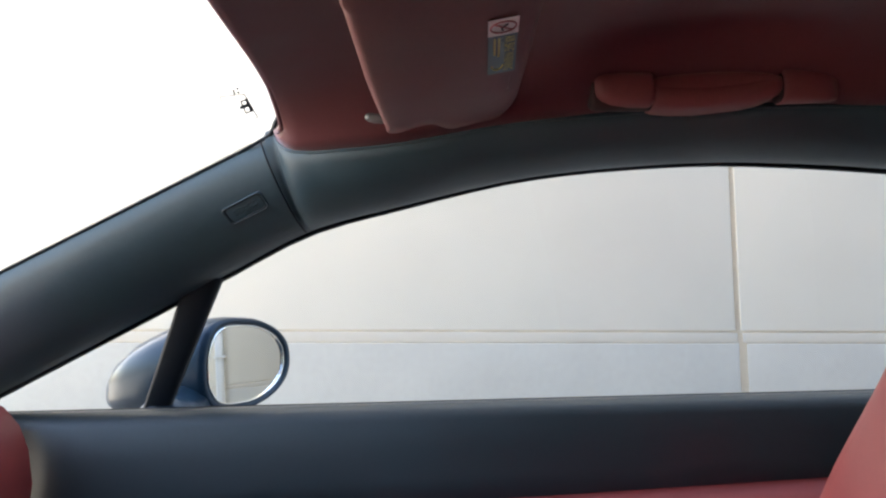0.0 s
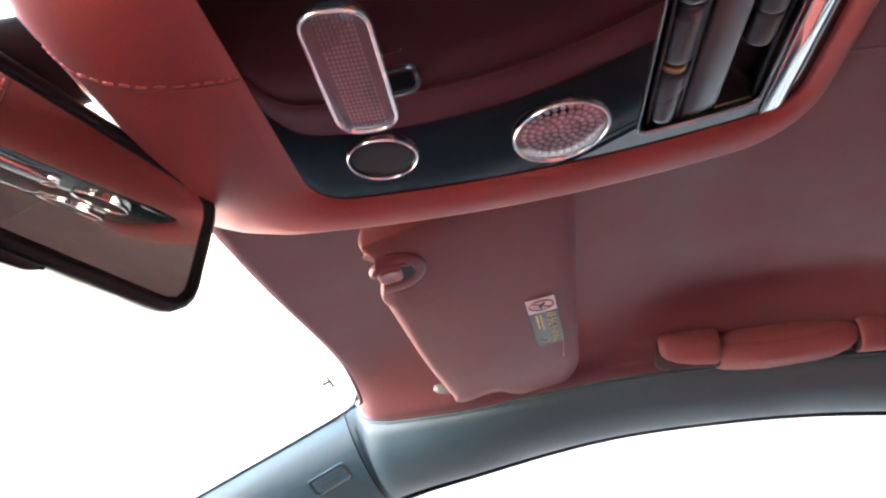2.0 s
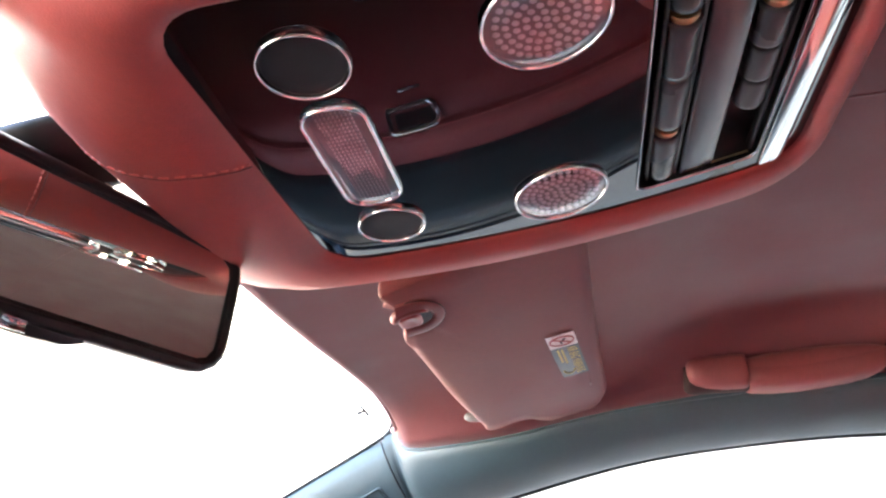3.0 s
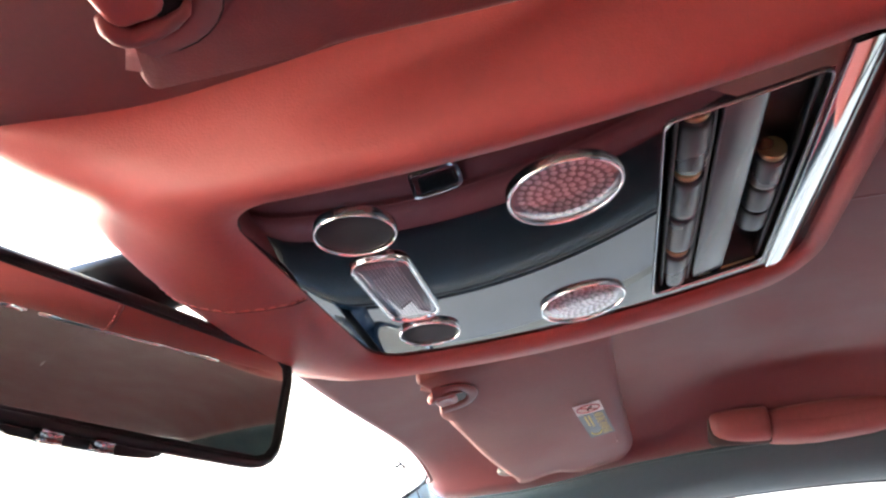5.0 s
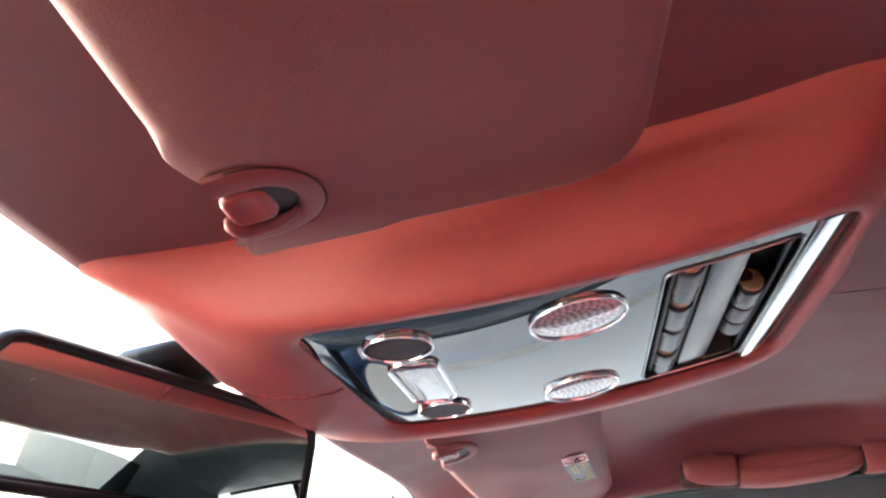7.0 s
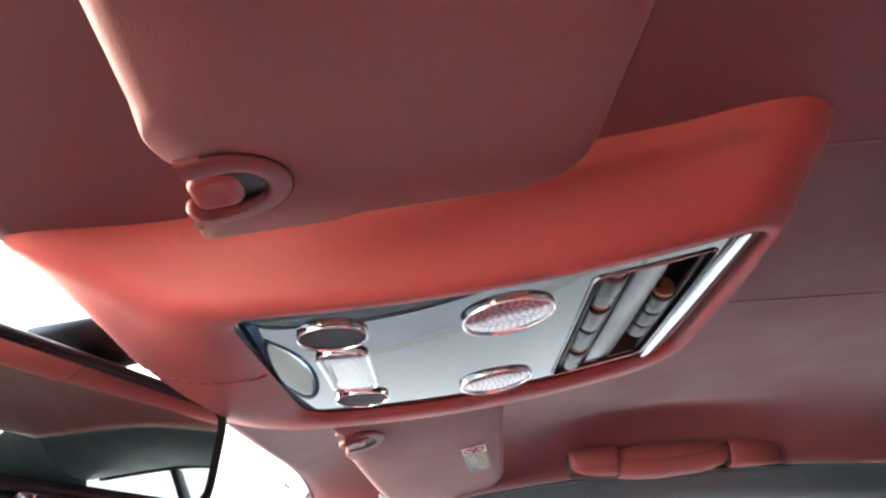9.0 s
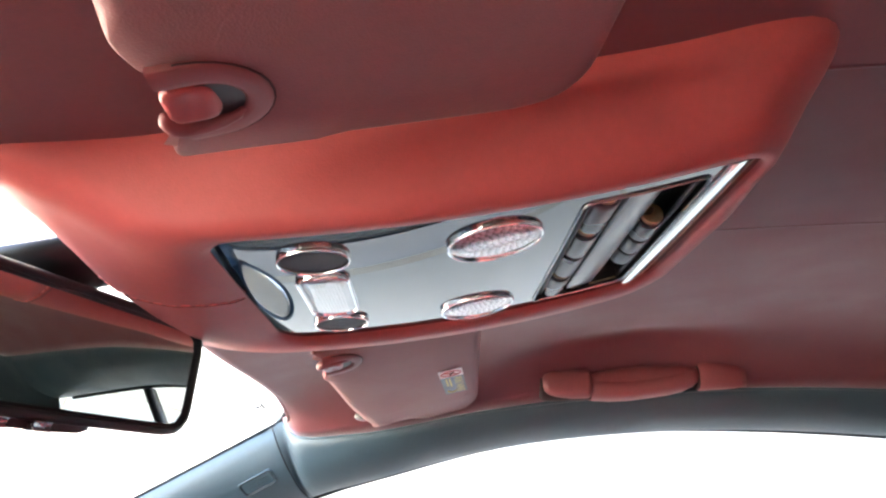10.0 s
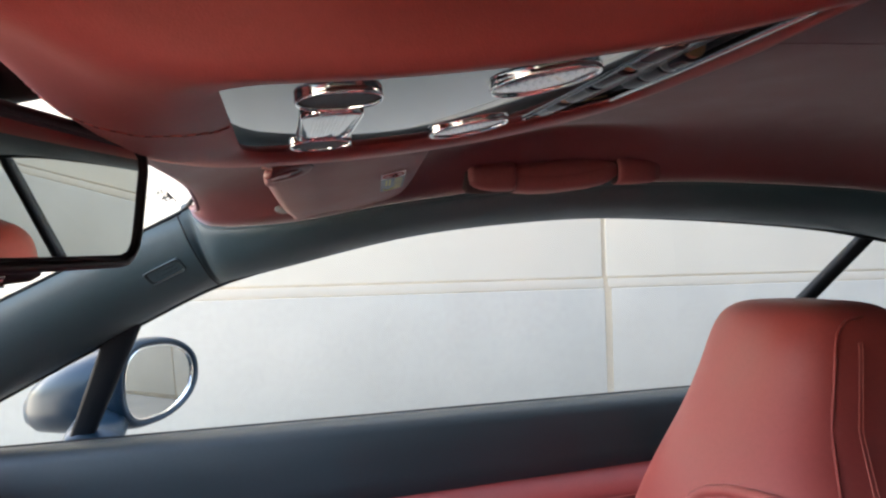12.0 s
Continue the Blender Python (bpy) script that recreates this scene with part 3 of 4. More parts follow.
    part("clip_hollow", grid([[(hx + (x - hx) * k, cy + (y - cy) * k, visor_z(hx + (x - hx) * k, cy + (y - cy) * k) - 0.0015) for x, y in cup] for k in (1.0, 0.6, 0.2, 0.01)]), BLACK, t, "flat black sheet for the clip hollow's shade")
    rows = []
    for i in range(14):
        u = i / 13
        x = -0.0005 - ahead + 0.0195 * u
        k = math.sqrt(max(0.03, 1 - abs(2 * u - 1) ** 5))
        row = []
        for q in range(24):
            c, sn = math.cos(2 * math.pi * q / 24), math.sin(2 * math.pi * q / 24)
            py, pz = math.copysign(abs(c) ** 0.5, c), math.copysign(abs(sn) ** 0.5, sn)
            dish = 0.0021 * max(0.0, 1 - py * py * 1.3) * math.exp(-((u - 0.55) / 0.26) ** 2) if pz < 0 else 0.0
            row.append((x, cy + 0.0018 + 0.0104 * k * py, visor_z(x, cy) + 0.0006 + 0.0052 * k * pz + dish))
        rows.append(row)
    part("hook", grid(rows, True), RED_TRIM, t, "glossy red retaining hook with a dished face")
    # pivot
    part("pivot_rod", tube([(0.0, 0.522, 1.2125), (0.003, 0.523, 1.212), (0.008, 0.525, 1.2115), (0.026, 0.53, 1.212)], [0.0025, 0.0045, 0.0052, 0.0045], 10), LENS_GREY, t, "grey pivot rod")
    return t


def warning_label():
    """Airbag notice on a visor: a white pictogram field and a dark green text field."""
    t = thing("warning_label", "white and dark green airbag warning label stuck on a visor", "label", "visor labels")

    def at(u, v, h=0.0):
        """u along the label from the pictogram, v across it."""
        x, y = 0.1025 + v + u * 0.12, 0.3205 + u
        return Vector((x, y, visor_z(x, y) - 0.0022 - h))

    def patch(name, u0, u1, v0, v1, h, mat, parent=t):
        rows = [[at(u0 + (u1 - u0) * i / 4, v0 + (v1 - v0) * j / 2, h + 0.0003) for j in range(3)] for i in range(5)]
        return part(name, grid(rows), mat, parent, flat=True)

    patch("white_field", 0.0, 0.0265, 0.0, 0.025, 0.0, WHITE_FILM)
    patch("green_field", 0.0265, 0.1, 0.0, 0.025, 0.0, TEAL_FILM)
    sign = []
    for k in range(25):
        b = 2 * math.pi * k / 24
        sign.append(at(0.0132 + 0.0088 * math.cos(b), 0.0125 + 0.0105 * math.sin(b), 0.0006))
    part("sign_ring", tube(sign, 0.0007, 5), RED_INK, t)
    part("sign_bar", tube([at(0.007, 0.005, 0.0006), at(0.0195, 0.02, 0.0006)], 0.0007, 5), RED_INK, t)
    part("sign_figure", tube([at(0.009, 0.016, 0.0006), at(0.014, 0.011, 0.0006), at(0.018, 0.012, 0.0006)], 0.0009, 5), BLACK_INK, t)
    cu = bpy.data.curves.new("heading", "FONT")
    cu.body, cu.size, cu.extrude, cu.offset = "AIR BAG WARNING", 0.0068, 0.0, 0.0001
    words = new("heading_text", cu)
    bpy.context.view_layer.update()
    me = bpy.data.meshes.new_from_object(words)
    bpy.data.objects.remove(words)
    wide = max(v.co.x for v in me.vertices)
    for v in me.vertices:
        v.co = at(0.029 + v.co.x / wide * 0.065, 0.0145 + v.co.y * 1.75, 0.0008)
    part("heading_text", me, YELLOW_INK, t, "yellow heading", flat=True)
    for k, (u0, u1) in enumerate(((0.030, 0.064), (0.030, 0.06))):
        patch("text_bar", u0, u1, 0.0085 - 0.0035 * k, 0.0103 - 0.0035 * k, 0.0006, YELLOW_INK)
    part("arrow", tube([at(0.082 + 0.009 * math.sin(b), 0.0085 + 0.005 * math.cos(b), 0.0006) for b in [math.pi * k / 10 for k in range(11)]], 0.0007, 5), YELLOW_INK, t, "yellow curved arrow")
    return t


visor_p = visor(0.0, (0.0215, 0.007, -0.009, -0.0055), "red leather sun visor with a warning label, folded up", 0.004)
visor_d = flipped(visor(0.018, (0.032, 0.0175, -0.0045, -0.002), "plain maroon leather sun visor folded up over the roof console's edge"))
label_p = warning_label()


# ---- roof console ----
def panel_z(x, y):
    return 1.2145 + 0.06 * x + 0.45 * x * x + 0.028 * y + 0.05 * y * y


console = thing("roof_console", "red leather roof console with black lacquer lamp and switch panel", "roof console")


def console_ring(x0, x1, hw, r, dz, sit, hw_driver, sit_driver):
    """A ring of the shell; sit: 0 at the panel's level, 1 at the headlining. The driver's flank slopes, then stands up, and is waisted."""
    out = []
    for x, y in dense(round_rect(x0, x1, -hw, hw, r, 10), 0.012):
        k = smooth(min(max((-y - 0.02) / 0.09, 0), 1))
        rise = sit + (sit_driver - sit) * k
        if y < 0:
            wide = -y * (1 + (hw_driver / hw - 1) * k)
            waist = spline(x, [-0.12, -0.1, -0.06, -0.03, 0.02, 0.1, 0.16, 0.21, 0.25, 0.3], [0.86, 0.72, 0.42, 0.3, 0.3, 0.38, 0.58, 0.7, 0.92, 1.0])
            y = -(wide if wide < 0.1275 else 0.1275 + (wide - 0.1275) * waist)
        z = panel_z(x, max(-0.115, min(y, 0.115))) + dz
        out.append((x, y, z * (1 - rise) + (liner_z(x, y) + 0.004) * rise))
    return out


def same_count(a_args, n=168):
    """A console ring with an even number of points, spread by angle index."""
    pts = console_ring(*a_args)
    ends = pts + pts[:1]
    far = [0.0]
    for p, q in zip(ends, ends[1:]):
        far.append(far[-1] + (Vector(q) - Vector(p)).length)
    out = []
    i = 0
    for k in range(n):
        d = far[-1] * k / n
        while far[i + 1] < d:
            i += 1
        f = (d - far[i]) / (far[i + 1] - far[i])
        out.append(Vector(ends[i]).lerp(Vector(ends[i + 1]), f))
    return out


shells = [
    (-0.116, 0.294, 0.17, (0.055, 0.01, 0.01, 0.03), 0.0, 1.0, 0.167, 1.0),
    (-0.1115, 0.2935, 0.166, (0.052, 0.014, 0.014, 0.031), 0.0, 0.72, 0.1665, 0.86),
    (-0.105, 0.292, 0.161, (0.05, 0.02, 0.02, 0.032), 0.0, 0.42, 0.165, 0.72),
    (-0.0955, 0.2885, 0.155, (0.046, 0.03, 0.03, 0.033), -0.001, 0.16, 0.16, 0.57),
    (-0.081, 0.283, 0.148, (0.042, 0.038, 0.038, 0.034), -0.003, 0.04, 0.152, 0.4),
    (-0.0625, 0.278, 0.139, (0.038, 0.04, 0.04, 0.038), -0.005, 0.0, 0.139, 0.18),
    (-0.042, 0.274, 0.1275, (0.032, 0.036, 0.036, 0.032), -0.0045, 0.0, 0.1275, 0.04),
    (-0.027, 0.2705, 0.1185, (0.026, 0.03, 0.03, 0.026), -0.0025, 0.0, 0.1185, 0.0),
    (-0.0205, 0.268, 0.1145, (0.022, 0.026, 0.026, 0.022), 0.0005, 0.0, 0.1145, 0.0),
    (-0.0185, 0.2665, 0.1135, (0.02, 0.025, 0.025, 0.02), 0.006, 0.0, 0.1135, 0.0),
]
part("leather_shell", grid([same_count(s) for s in shells], True), RED, console, "red leather shell")
# one stitched seam in the leather, from the front edge to the panel


def seam_at(u, side=0.0):
    """A point of the shell's front slope, from the roof's edge to the panel."""
    y = -0.022 + 0.012 * u + side
    slope = [(x0, panel_z(x0, y) * (1 - sit) + (liner_z(x0, y) + 0.004) * sit + dz * (1 - sit)) for x0, _, _, _, dz, sit, _, _ in shells[1:-1]]
    k = u * (len(slope) - 1)
    i = min(int(k), len(slope) - 2)
    a, b = slope[i], slope[i + 1]
    return Vector((a[0] + (b[0] - a[0]) * (k - i), y, a[1] + (b[1] - a[1]) * (k - i) - 0.0003))


part("shell_seam", tube([seam_at(i / 24) for i in range(25)], 0.00045, 5), VISOR, console, "fine sewn seam")
for i in range(17):
    u = (i + 0.4) / 17
    part("stitch", tube([seam_at(u, -0.0024), seam_at(min(1.0, u + 0.036), -0.0024)], 0.00055, 5), STITCH, console)

# lacquer panel with the switch well cut out
WELL = (0.171, 0.2405, -0.098, 0.098)
bm = bmesh.new()
nx, ny = 60, 50
x_lines = sorted([-0.036 + 0.32 * i / nx for i in range(nx + 1)] + [WELL[0], WELL[1]])
y_lines = sorted([-0.126 + 0.252 * i / ny for i in range(ny + 1)] + [WELL[2], WELL[3]])


def inside_panel(x, y):
    r = 0.033
    qx, qy = max(abs(x - 0.124) - (0.1495 - r), 0), max(abs(y) - (0.1145 - r), 0)
    return math.hypot(qx, qy) <= r + 0.013


vs = {(i, j): bm.verts.new((x, y, panel_z(x, y) + 0.0012 + 0.0013 * max(0.0, (0.0 - x) / 0.026) ** 3 + 0.0035 * max(0.0, (x - 0.257) / 0.016) ** 1.6)) for i, x in enumerate(x_lines) for j, y in enumerate(y_lines)}
for i in range(len(x_lines) - 1):
    for j in range(len(y_lines) - 1):
        cx, cyy = (x_lines[i] + x_lines[i + 1]) / 2, (y_lines[j] + y_lines[j + 1]) / 2
        if WELL[0] < cx < WELL[1] and WELL[2] < cyy < WELL[3] or not inside_panel(cx, cyy):
            continue
        bm.faces.new((vs[i, j], vs[i + 1, j], vs[i + 1, j + 1], vs[i, j + 1]))
bmesh.ops.delete(bm, geom=[v for v in bm.verts if not v.link_faces], context="VERTS")
part("lacquer_panel", bm, LACQUER, console, "glossy black lacquer panel")


def well_frame(rings):
    out = []
    for grow, h in rings:
        base = dense(round_rect(WELL[0], WELL[1], WELL[2], WELL[3], 0.006, 5), 0.01)
        mx, my = (WELL[0] + WELL[1]) / 2, 0.0
        sx, sy = 1 + grow / ((WELL[1] - WELL[0]) / 2), 1 + grow / WELL[3]
        out.append([(mx + (x - mx) * sx, my + (y - my) * sy, panel_z(x, y) + h) for x, y in base])
    return out


part("well_frame", grid(well_frame([(0.0007, 0.0012), (0.0006, 0.0), (0.0002, -0.0003), (-0.0002, 0.0), (-0.0004, 0.004)]), True), SATIN, console, "thin chrome frame of the switch well")
part("well", grid(well_frame([(-0.0004, 0.001), (-0.001, 0.014), (-0.02, 0.015), (-0.033, 0.015)]), True), BLACK, console, "black switch well")
# bright bar along the rear edge
part("rear_bar", grid([[(x, y, panel_z(x, y) + h) for x, h in ((0.2445, 0.0012), (0.2448, -0.0002), (0.2456, -0.0006), (0.2575, -0.0006), (0.2585, -0.0001), (0.2588, 0.003))] for y in [-0.1105 + 0.01105 * i for i in range(21)]]), LIP, console, "bright polished rear lip")
# satin strip between the switch rows
part("satin_strip", grid([[(x, y, panel_z(x, y) + h) for x, h in ((0.1955, 0.008), (0.196, 0.0034), (0.1975, 0.0028), (0.2145, 0.0028), (0.2155, 0.0034), (0.216, 0.008))] for y in [-0.0968 + 0.0088 * i for i in range(23)]]), STRIP, console, "satin dark metal strip")


def barrel(x, y0, y1, r, mat, name, parent):
    rows = []
    for u in (0.0, 0.04, 0.12, 0.5, 0.88, 0.96, 1.0):
        y = y0 + (y1 - y0) * u
        k = {0.0: 0.9, 0.04: 0.985, 0.96: 0.985, 1.0: 0.9}.get(u, 1.0)
        rows.append([(x + r * k * math.cos(a), y, panel_z(x, y) + 0.0075 + r * k * math.sin(a)) for a in [2 * math.pi * i / 20 for i in range(20)]])
    bm = grid(rows, True)
    bm.verts.ensure_lookup_table()
    bm.faces.new(bm.verts[:20][::-1])
    bm.faces.new(bm.verts[-20:])
    return part(name, bm, mat, parent)


row_front = [(-0.091, -0.049), (-0.0415, -0.0035), (-0.0025, 0.039), (0.0475, 0.092)]
for y0, y1 in row_front:
    barrel(0.1845, y0, y1, 0.0085, SWITCH, "roller_switch", console)
for y in (-0.0944, -0.0449, 0.0441):
    barrel(0.1845, y, y + 0.0034, 0.0068, BRASS, "brass_cap", console)
for y0, y1 in ((-0.033, -0.007), (-0.0063, 0.0185), (0.0192, 0.042)):
    barrel(0.2265, y0, y1, 0.0082, SWITCH, "roller_switch", console)
barrel(0.2265, -0.0364, -0.033, 0.0066, BRASS, "brass_cap", console)
for x in (0.1765, 0.193, 0.2375):
    part("well_rib", grid([[(x + a, y, panel_z(x, y) + 0.004 + b) for a, b in ((-0.0012, 0.006), (-0.001, 0.0), (0.001, 0.0), (0.0012, 0.006))] for y in [-0.095 + 0.019 * i for i in range(11)]]), BLACK, console)
for s in (1, -1):
    part("well_pin", tube([(0.2005, s * 0.0945, panel_z(0.2, 0.09) + 0.0035), (0.236, s * 0.0945, panel_z(0.236, 0.09) + 0.0035)], 0.0006, 5), BRASS, console)


def round_fitting(name, cx, cy, r, lens_mat, relief, label):
    def ring(rad, h):
        return [(cx + rad * math.cos(a), cy + rad * math.sin(a), panel_z(cx + rad * math.cos(a), cy) + h) for a in [2 * math.pi * k / 40 for k in range(40)]]

    body = part(name, grid([ring(r, 0.003), ring(r, -0.0008), ring(r * 0.99, -0.0016), ring(r * 0.97, -0.0022), ring(r * 0.952, -0.002), ring(r * 0.936, -0.0011), ring(r * 0.93, 0.003)], True), CHROME, console, label)
    inner = r * 0.932
    if relief:
        part("lens_backing", grid([ring(inner, 0.0006), ring(inner * 0.5, 0.0007), ring(0.0002, 0.0007)], True), LENS_DARK, body, "grey reflector")
        part("lens", grid([ring(inner, -0.0006), ring(inner * 0.93, -0.0013), ring(inner * 0.6, -0.0017), ring(inner * 0.3, -0.0019), ring(0.0002, -0.0019)], True), COVER, body, "clear smooth lamp cover").visible_shadow = False
        bm = bmesh.new()
        step = 0.0041
        spots = [(0.0, 0.0)] + [(step * k * math.cos(b), step * k * math.sin(b)) for k in range(1, 7) for b in [2 * math.pi * q / (6 * k) + 0.4 * k for q in range(6 * k)]]
        for ux, uy in spots:
            if math.hypot(ux, uy) > inner * 0.94:
                continue
            px, py = cx + ux, cy + uy
            z = panel_z(px, cy) + 0.0005
            c = bm.verts.new((px, py, z - 0.0014))
            low = [bm.verts.new((px + step * 0.4 * math.cos(b), py + step * 0.4 * math.sin(b), z)) for b in [math.pi / 4 * q for q in range(8)]]
            for q in range(8):
                bm.faces.new((c, low[q], low[(q + 1) % 8]))
        part("lens_relief", bm, LENS_BACK, body, "fine pale bumps")
    else:
        part("button_face", grid([ring(inner, 0.0015), ring(inner * 0.97, -0.0004), ring(inner * 0.9, -0.0008), ring(inner * 0.5, -0.0006), ring(0.0002, -0.0006)], True), lens_mat, body, "matt black button face")
    return body


BUTTON = material("matt black button", (0.014, 0.014, 0.015), 0.5, grain=2500, depth=0.2, mottle=0.1, spec=0.3)
round_fitting("reading_lamp", 0.127, 0.075, 0.0268, COVER, True, "round chrome-ringed reading lamp")
round_fitting("reading_lamp", 0.127, -0.0695, 0.0268, COVER, True, "round chrome-ringed reading lamp")
round_fitting("push_button", 0.0295, 0.0705, 0.0195, BUTTON, False, "round chrome-ringed push button")
round_fitting("push_button", 0.0295, -0.075, 0.0195, BUTTON, False, "round chrome-ringed push button")


def capsule_lamp():
    def ring(grow, h):
        return [(x, y, panel_z(x, y) + h) for x, y in round_rect(0.0135 - grow, 0.045 + grow, -0.047 - grow, 0.0425 + grow, 0.0125 + grow, 7)]

    body = part("map_lamp", grid([ring(0.0, 0.003), ring(0.0, -0.001), ring(-0.0004, -0.0016), ring(-0.001, -0.0022), ring(-0.0018, -0.0015), ring(-0.0022, 0.003)], True), CHROME, console, "long chrome-framed map lamp")

    def sheet(rings):
        bm = grid(rings, True)
        bm.verts.ensure_lookup_table()
        bm.faces.new(bm.verts[-len(rings[-1]):])
        return bm

    part("lens", sheet([ring(-0.0022, -0.0004), ring(-0.0036, -0.0011), ring(-0.006, -0.0015), ring(-0.011, -0.0016)]), COVER, body, "clear smooth lamp cover").visible_shadow = False
    part("lens_backing", sheet([ring(-0.0018, 0.0006), ring(-0.007, 0.0006), ring(-0.0115, 0.0006)]), LENS_GREY, body, "grey reflector")
    bm = bmesh.new()
    for i in range(9):
        for j in range(26):
            x, y = 0.02125 + 0.002 * i, -0.0415 + 0.00312 * j
            if max(abs(x - 0.02925) - 0.004, 0) ** 2 + max(abs(y + 0.00225) - 0.033, 0) ** 2 > 0.0108 ** 2:
                continue
            z = panel_z(x, y) + 0.0005
            c = bm.verts.new((x, y, z - 0.0009))
            q = [bm.verts.new((x + a, y + b, z)) for a, b in ((-0.0007, -0.0011), (0.0007, -0.0011), (0.0007, 0.0011), (-0.0007, 0.0011))]
            for k in range(4):
                bm.faces.new((c, q[k], q[(k + 1) % 4]))
    part("lens_relief", bm, LENS_GAP, body, "fine square prisms", flat=True)


capsule_lamp()

# ---- rear-view mirror ----
rv = thing("rear_view_mirror", "black framed rear-view mirror on a short arm", "rear-view mirror")
MIRROR_LEFT = -0.118
M_MID = Vector((-0.1295, -0.0268, 1.183))
M_ACROSS = Vector((0.333, 0.943, 0.017)).normalized()
M_FACE = Vector((0.935, -0.331, -0.1246))
M_FACE = (M_FACE - M_ACROSS * M_FACE.dot(M_ACROSS)).normalized()
M_UP = M_FACE.cross(M_ACROSS)
if M_UP.z < 0:
    M_UP = -M_UP


def mirror_ring(grow, out):
    pts = []
    for u, v in dense(round_rect(MIRROR_LEFT - grow, 0.141 + grow, -0.0405 - grow, 0.0378 + grow, 0.018 + grow, 8), 0.012):
        v *= 1.0 - 0.025 * (u / 0.141) ** 2
        pts.append(M_MID + M_ACROSS * u + M_UP * v + M_FACE * out)
    return pts


def ring_to(n, pts):
    ends = pts + pts[:1]
    far = [0.0]
    for p, q in zip(ends, ends[1:]):
        far.append(far[-1] + (q - p).length)
    out, i = [], 0
    for k in range(n):
        d = far[-1] * k / n
        while far[i + 1] < d:
            i += 1
        out.append(ends[i].lerp(ends[i + 1], (d - far[i]) / (far[i + 1] - far[i])))
    return out


part("housing", grid([ring_to(80, mirror_ring(g, o)) for g, o in ((-0.0042, 0.0005), (-0.0038, 0.0022), (-0.0018, 0.0034), (0.0015, 0.002), (0.0025, -0.003), (0.002, -0.012), (-0.004, -0.022), (-0.014, -0.028), (-0.03, -0.031), (-0.036, -0.031))], True), BLACK, rv, "black mirror housing")
part("bezel", grid([ring_to(80, mirror_ring(g, o)) for g, o in ((-0.0062, -0.0002), (-0.0059, 0.0006), (-0.005, 0.001), (-0.004, 0.0012))], True), BLACK, rv, "thin dark bezel")
bm = bmesh.new()
bm.faces.new([bm.verts.new(p) for p in ring_to(80, mirror_ring(-0.005, 0.0))])
part("mirror_glass", bm, MIRROR, rv, "silver mirror glass", flat=True)
base = M_MID - M_UP * 0.042 + M_ACROSS * 0.004
rows = []
for u, k in ((-0.048, 0.4), (-0.04, 0.85), (-0.02, 1.0), (0.02, 1.0), (0.04, 0.85), (0.048, 0.4)):
    rows.append([base + M_ACROSS * u + M_UP * (-0.006 * k * (1 if s[0] else -1.2)) + M_FACE * (s[1] * 0.006 - 0.008) for s in ((1, -1), (1, 0.3), (1, 1), (0, 1), (0, -1))])
pod = part("button_pod", grid(rows, True), BLACK, rv, "black button pod under the glass")
for u in (-0.022, 0.008):
    p = base + M_ACROSS * u - M_UP * 0.0035 + M_FACE * 0.0
    bm = bmesh.new()
    bmesh.ops.create_cube(bm, size=1)
    for v in bm.verts:
        v.co = p + M_ACROSS * v.co.x * 0.010 + M_UP * v.co.y * 0.004 + M_FACE * v.co.z * 0.006
    bmesh.ops.bevel(bm, geom=bm.edges, offset=0.001, segments=2, affect="EDGES")
    part("mirror_button", bm, SATIN, pod, "small grey button")
arm = [M_MID - M_FACE * 0.026, M_MID - M_FACE * 0.05 + Vector((0, 0.01, 0.012)), Vector((-0.185, 0.0, 1.214)), Vector((-0.175, 0.0, 1.23))]
part("ball_joint", tube([arm[0] - M_FACE * 0.012, arm[0], arm[0] + M_FACE * 0.012], [0.012, 0.017, 0.012], 14), BLACK, rv)
part("arm", tube(arm, [0.013, 0.012, 0.015, 0.024], 12), BLACK, rv, "black mirror arm")
part("foot", tube([(-0.182, 0.0, 1.222), (-0.165, 0.0, 1.233), (-0.10, 0.0, 1.246)], [0.028, 0.03, 0.026], 14, 0.4), BLACK, rv, "black mirror foot on the glass")


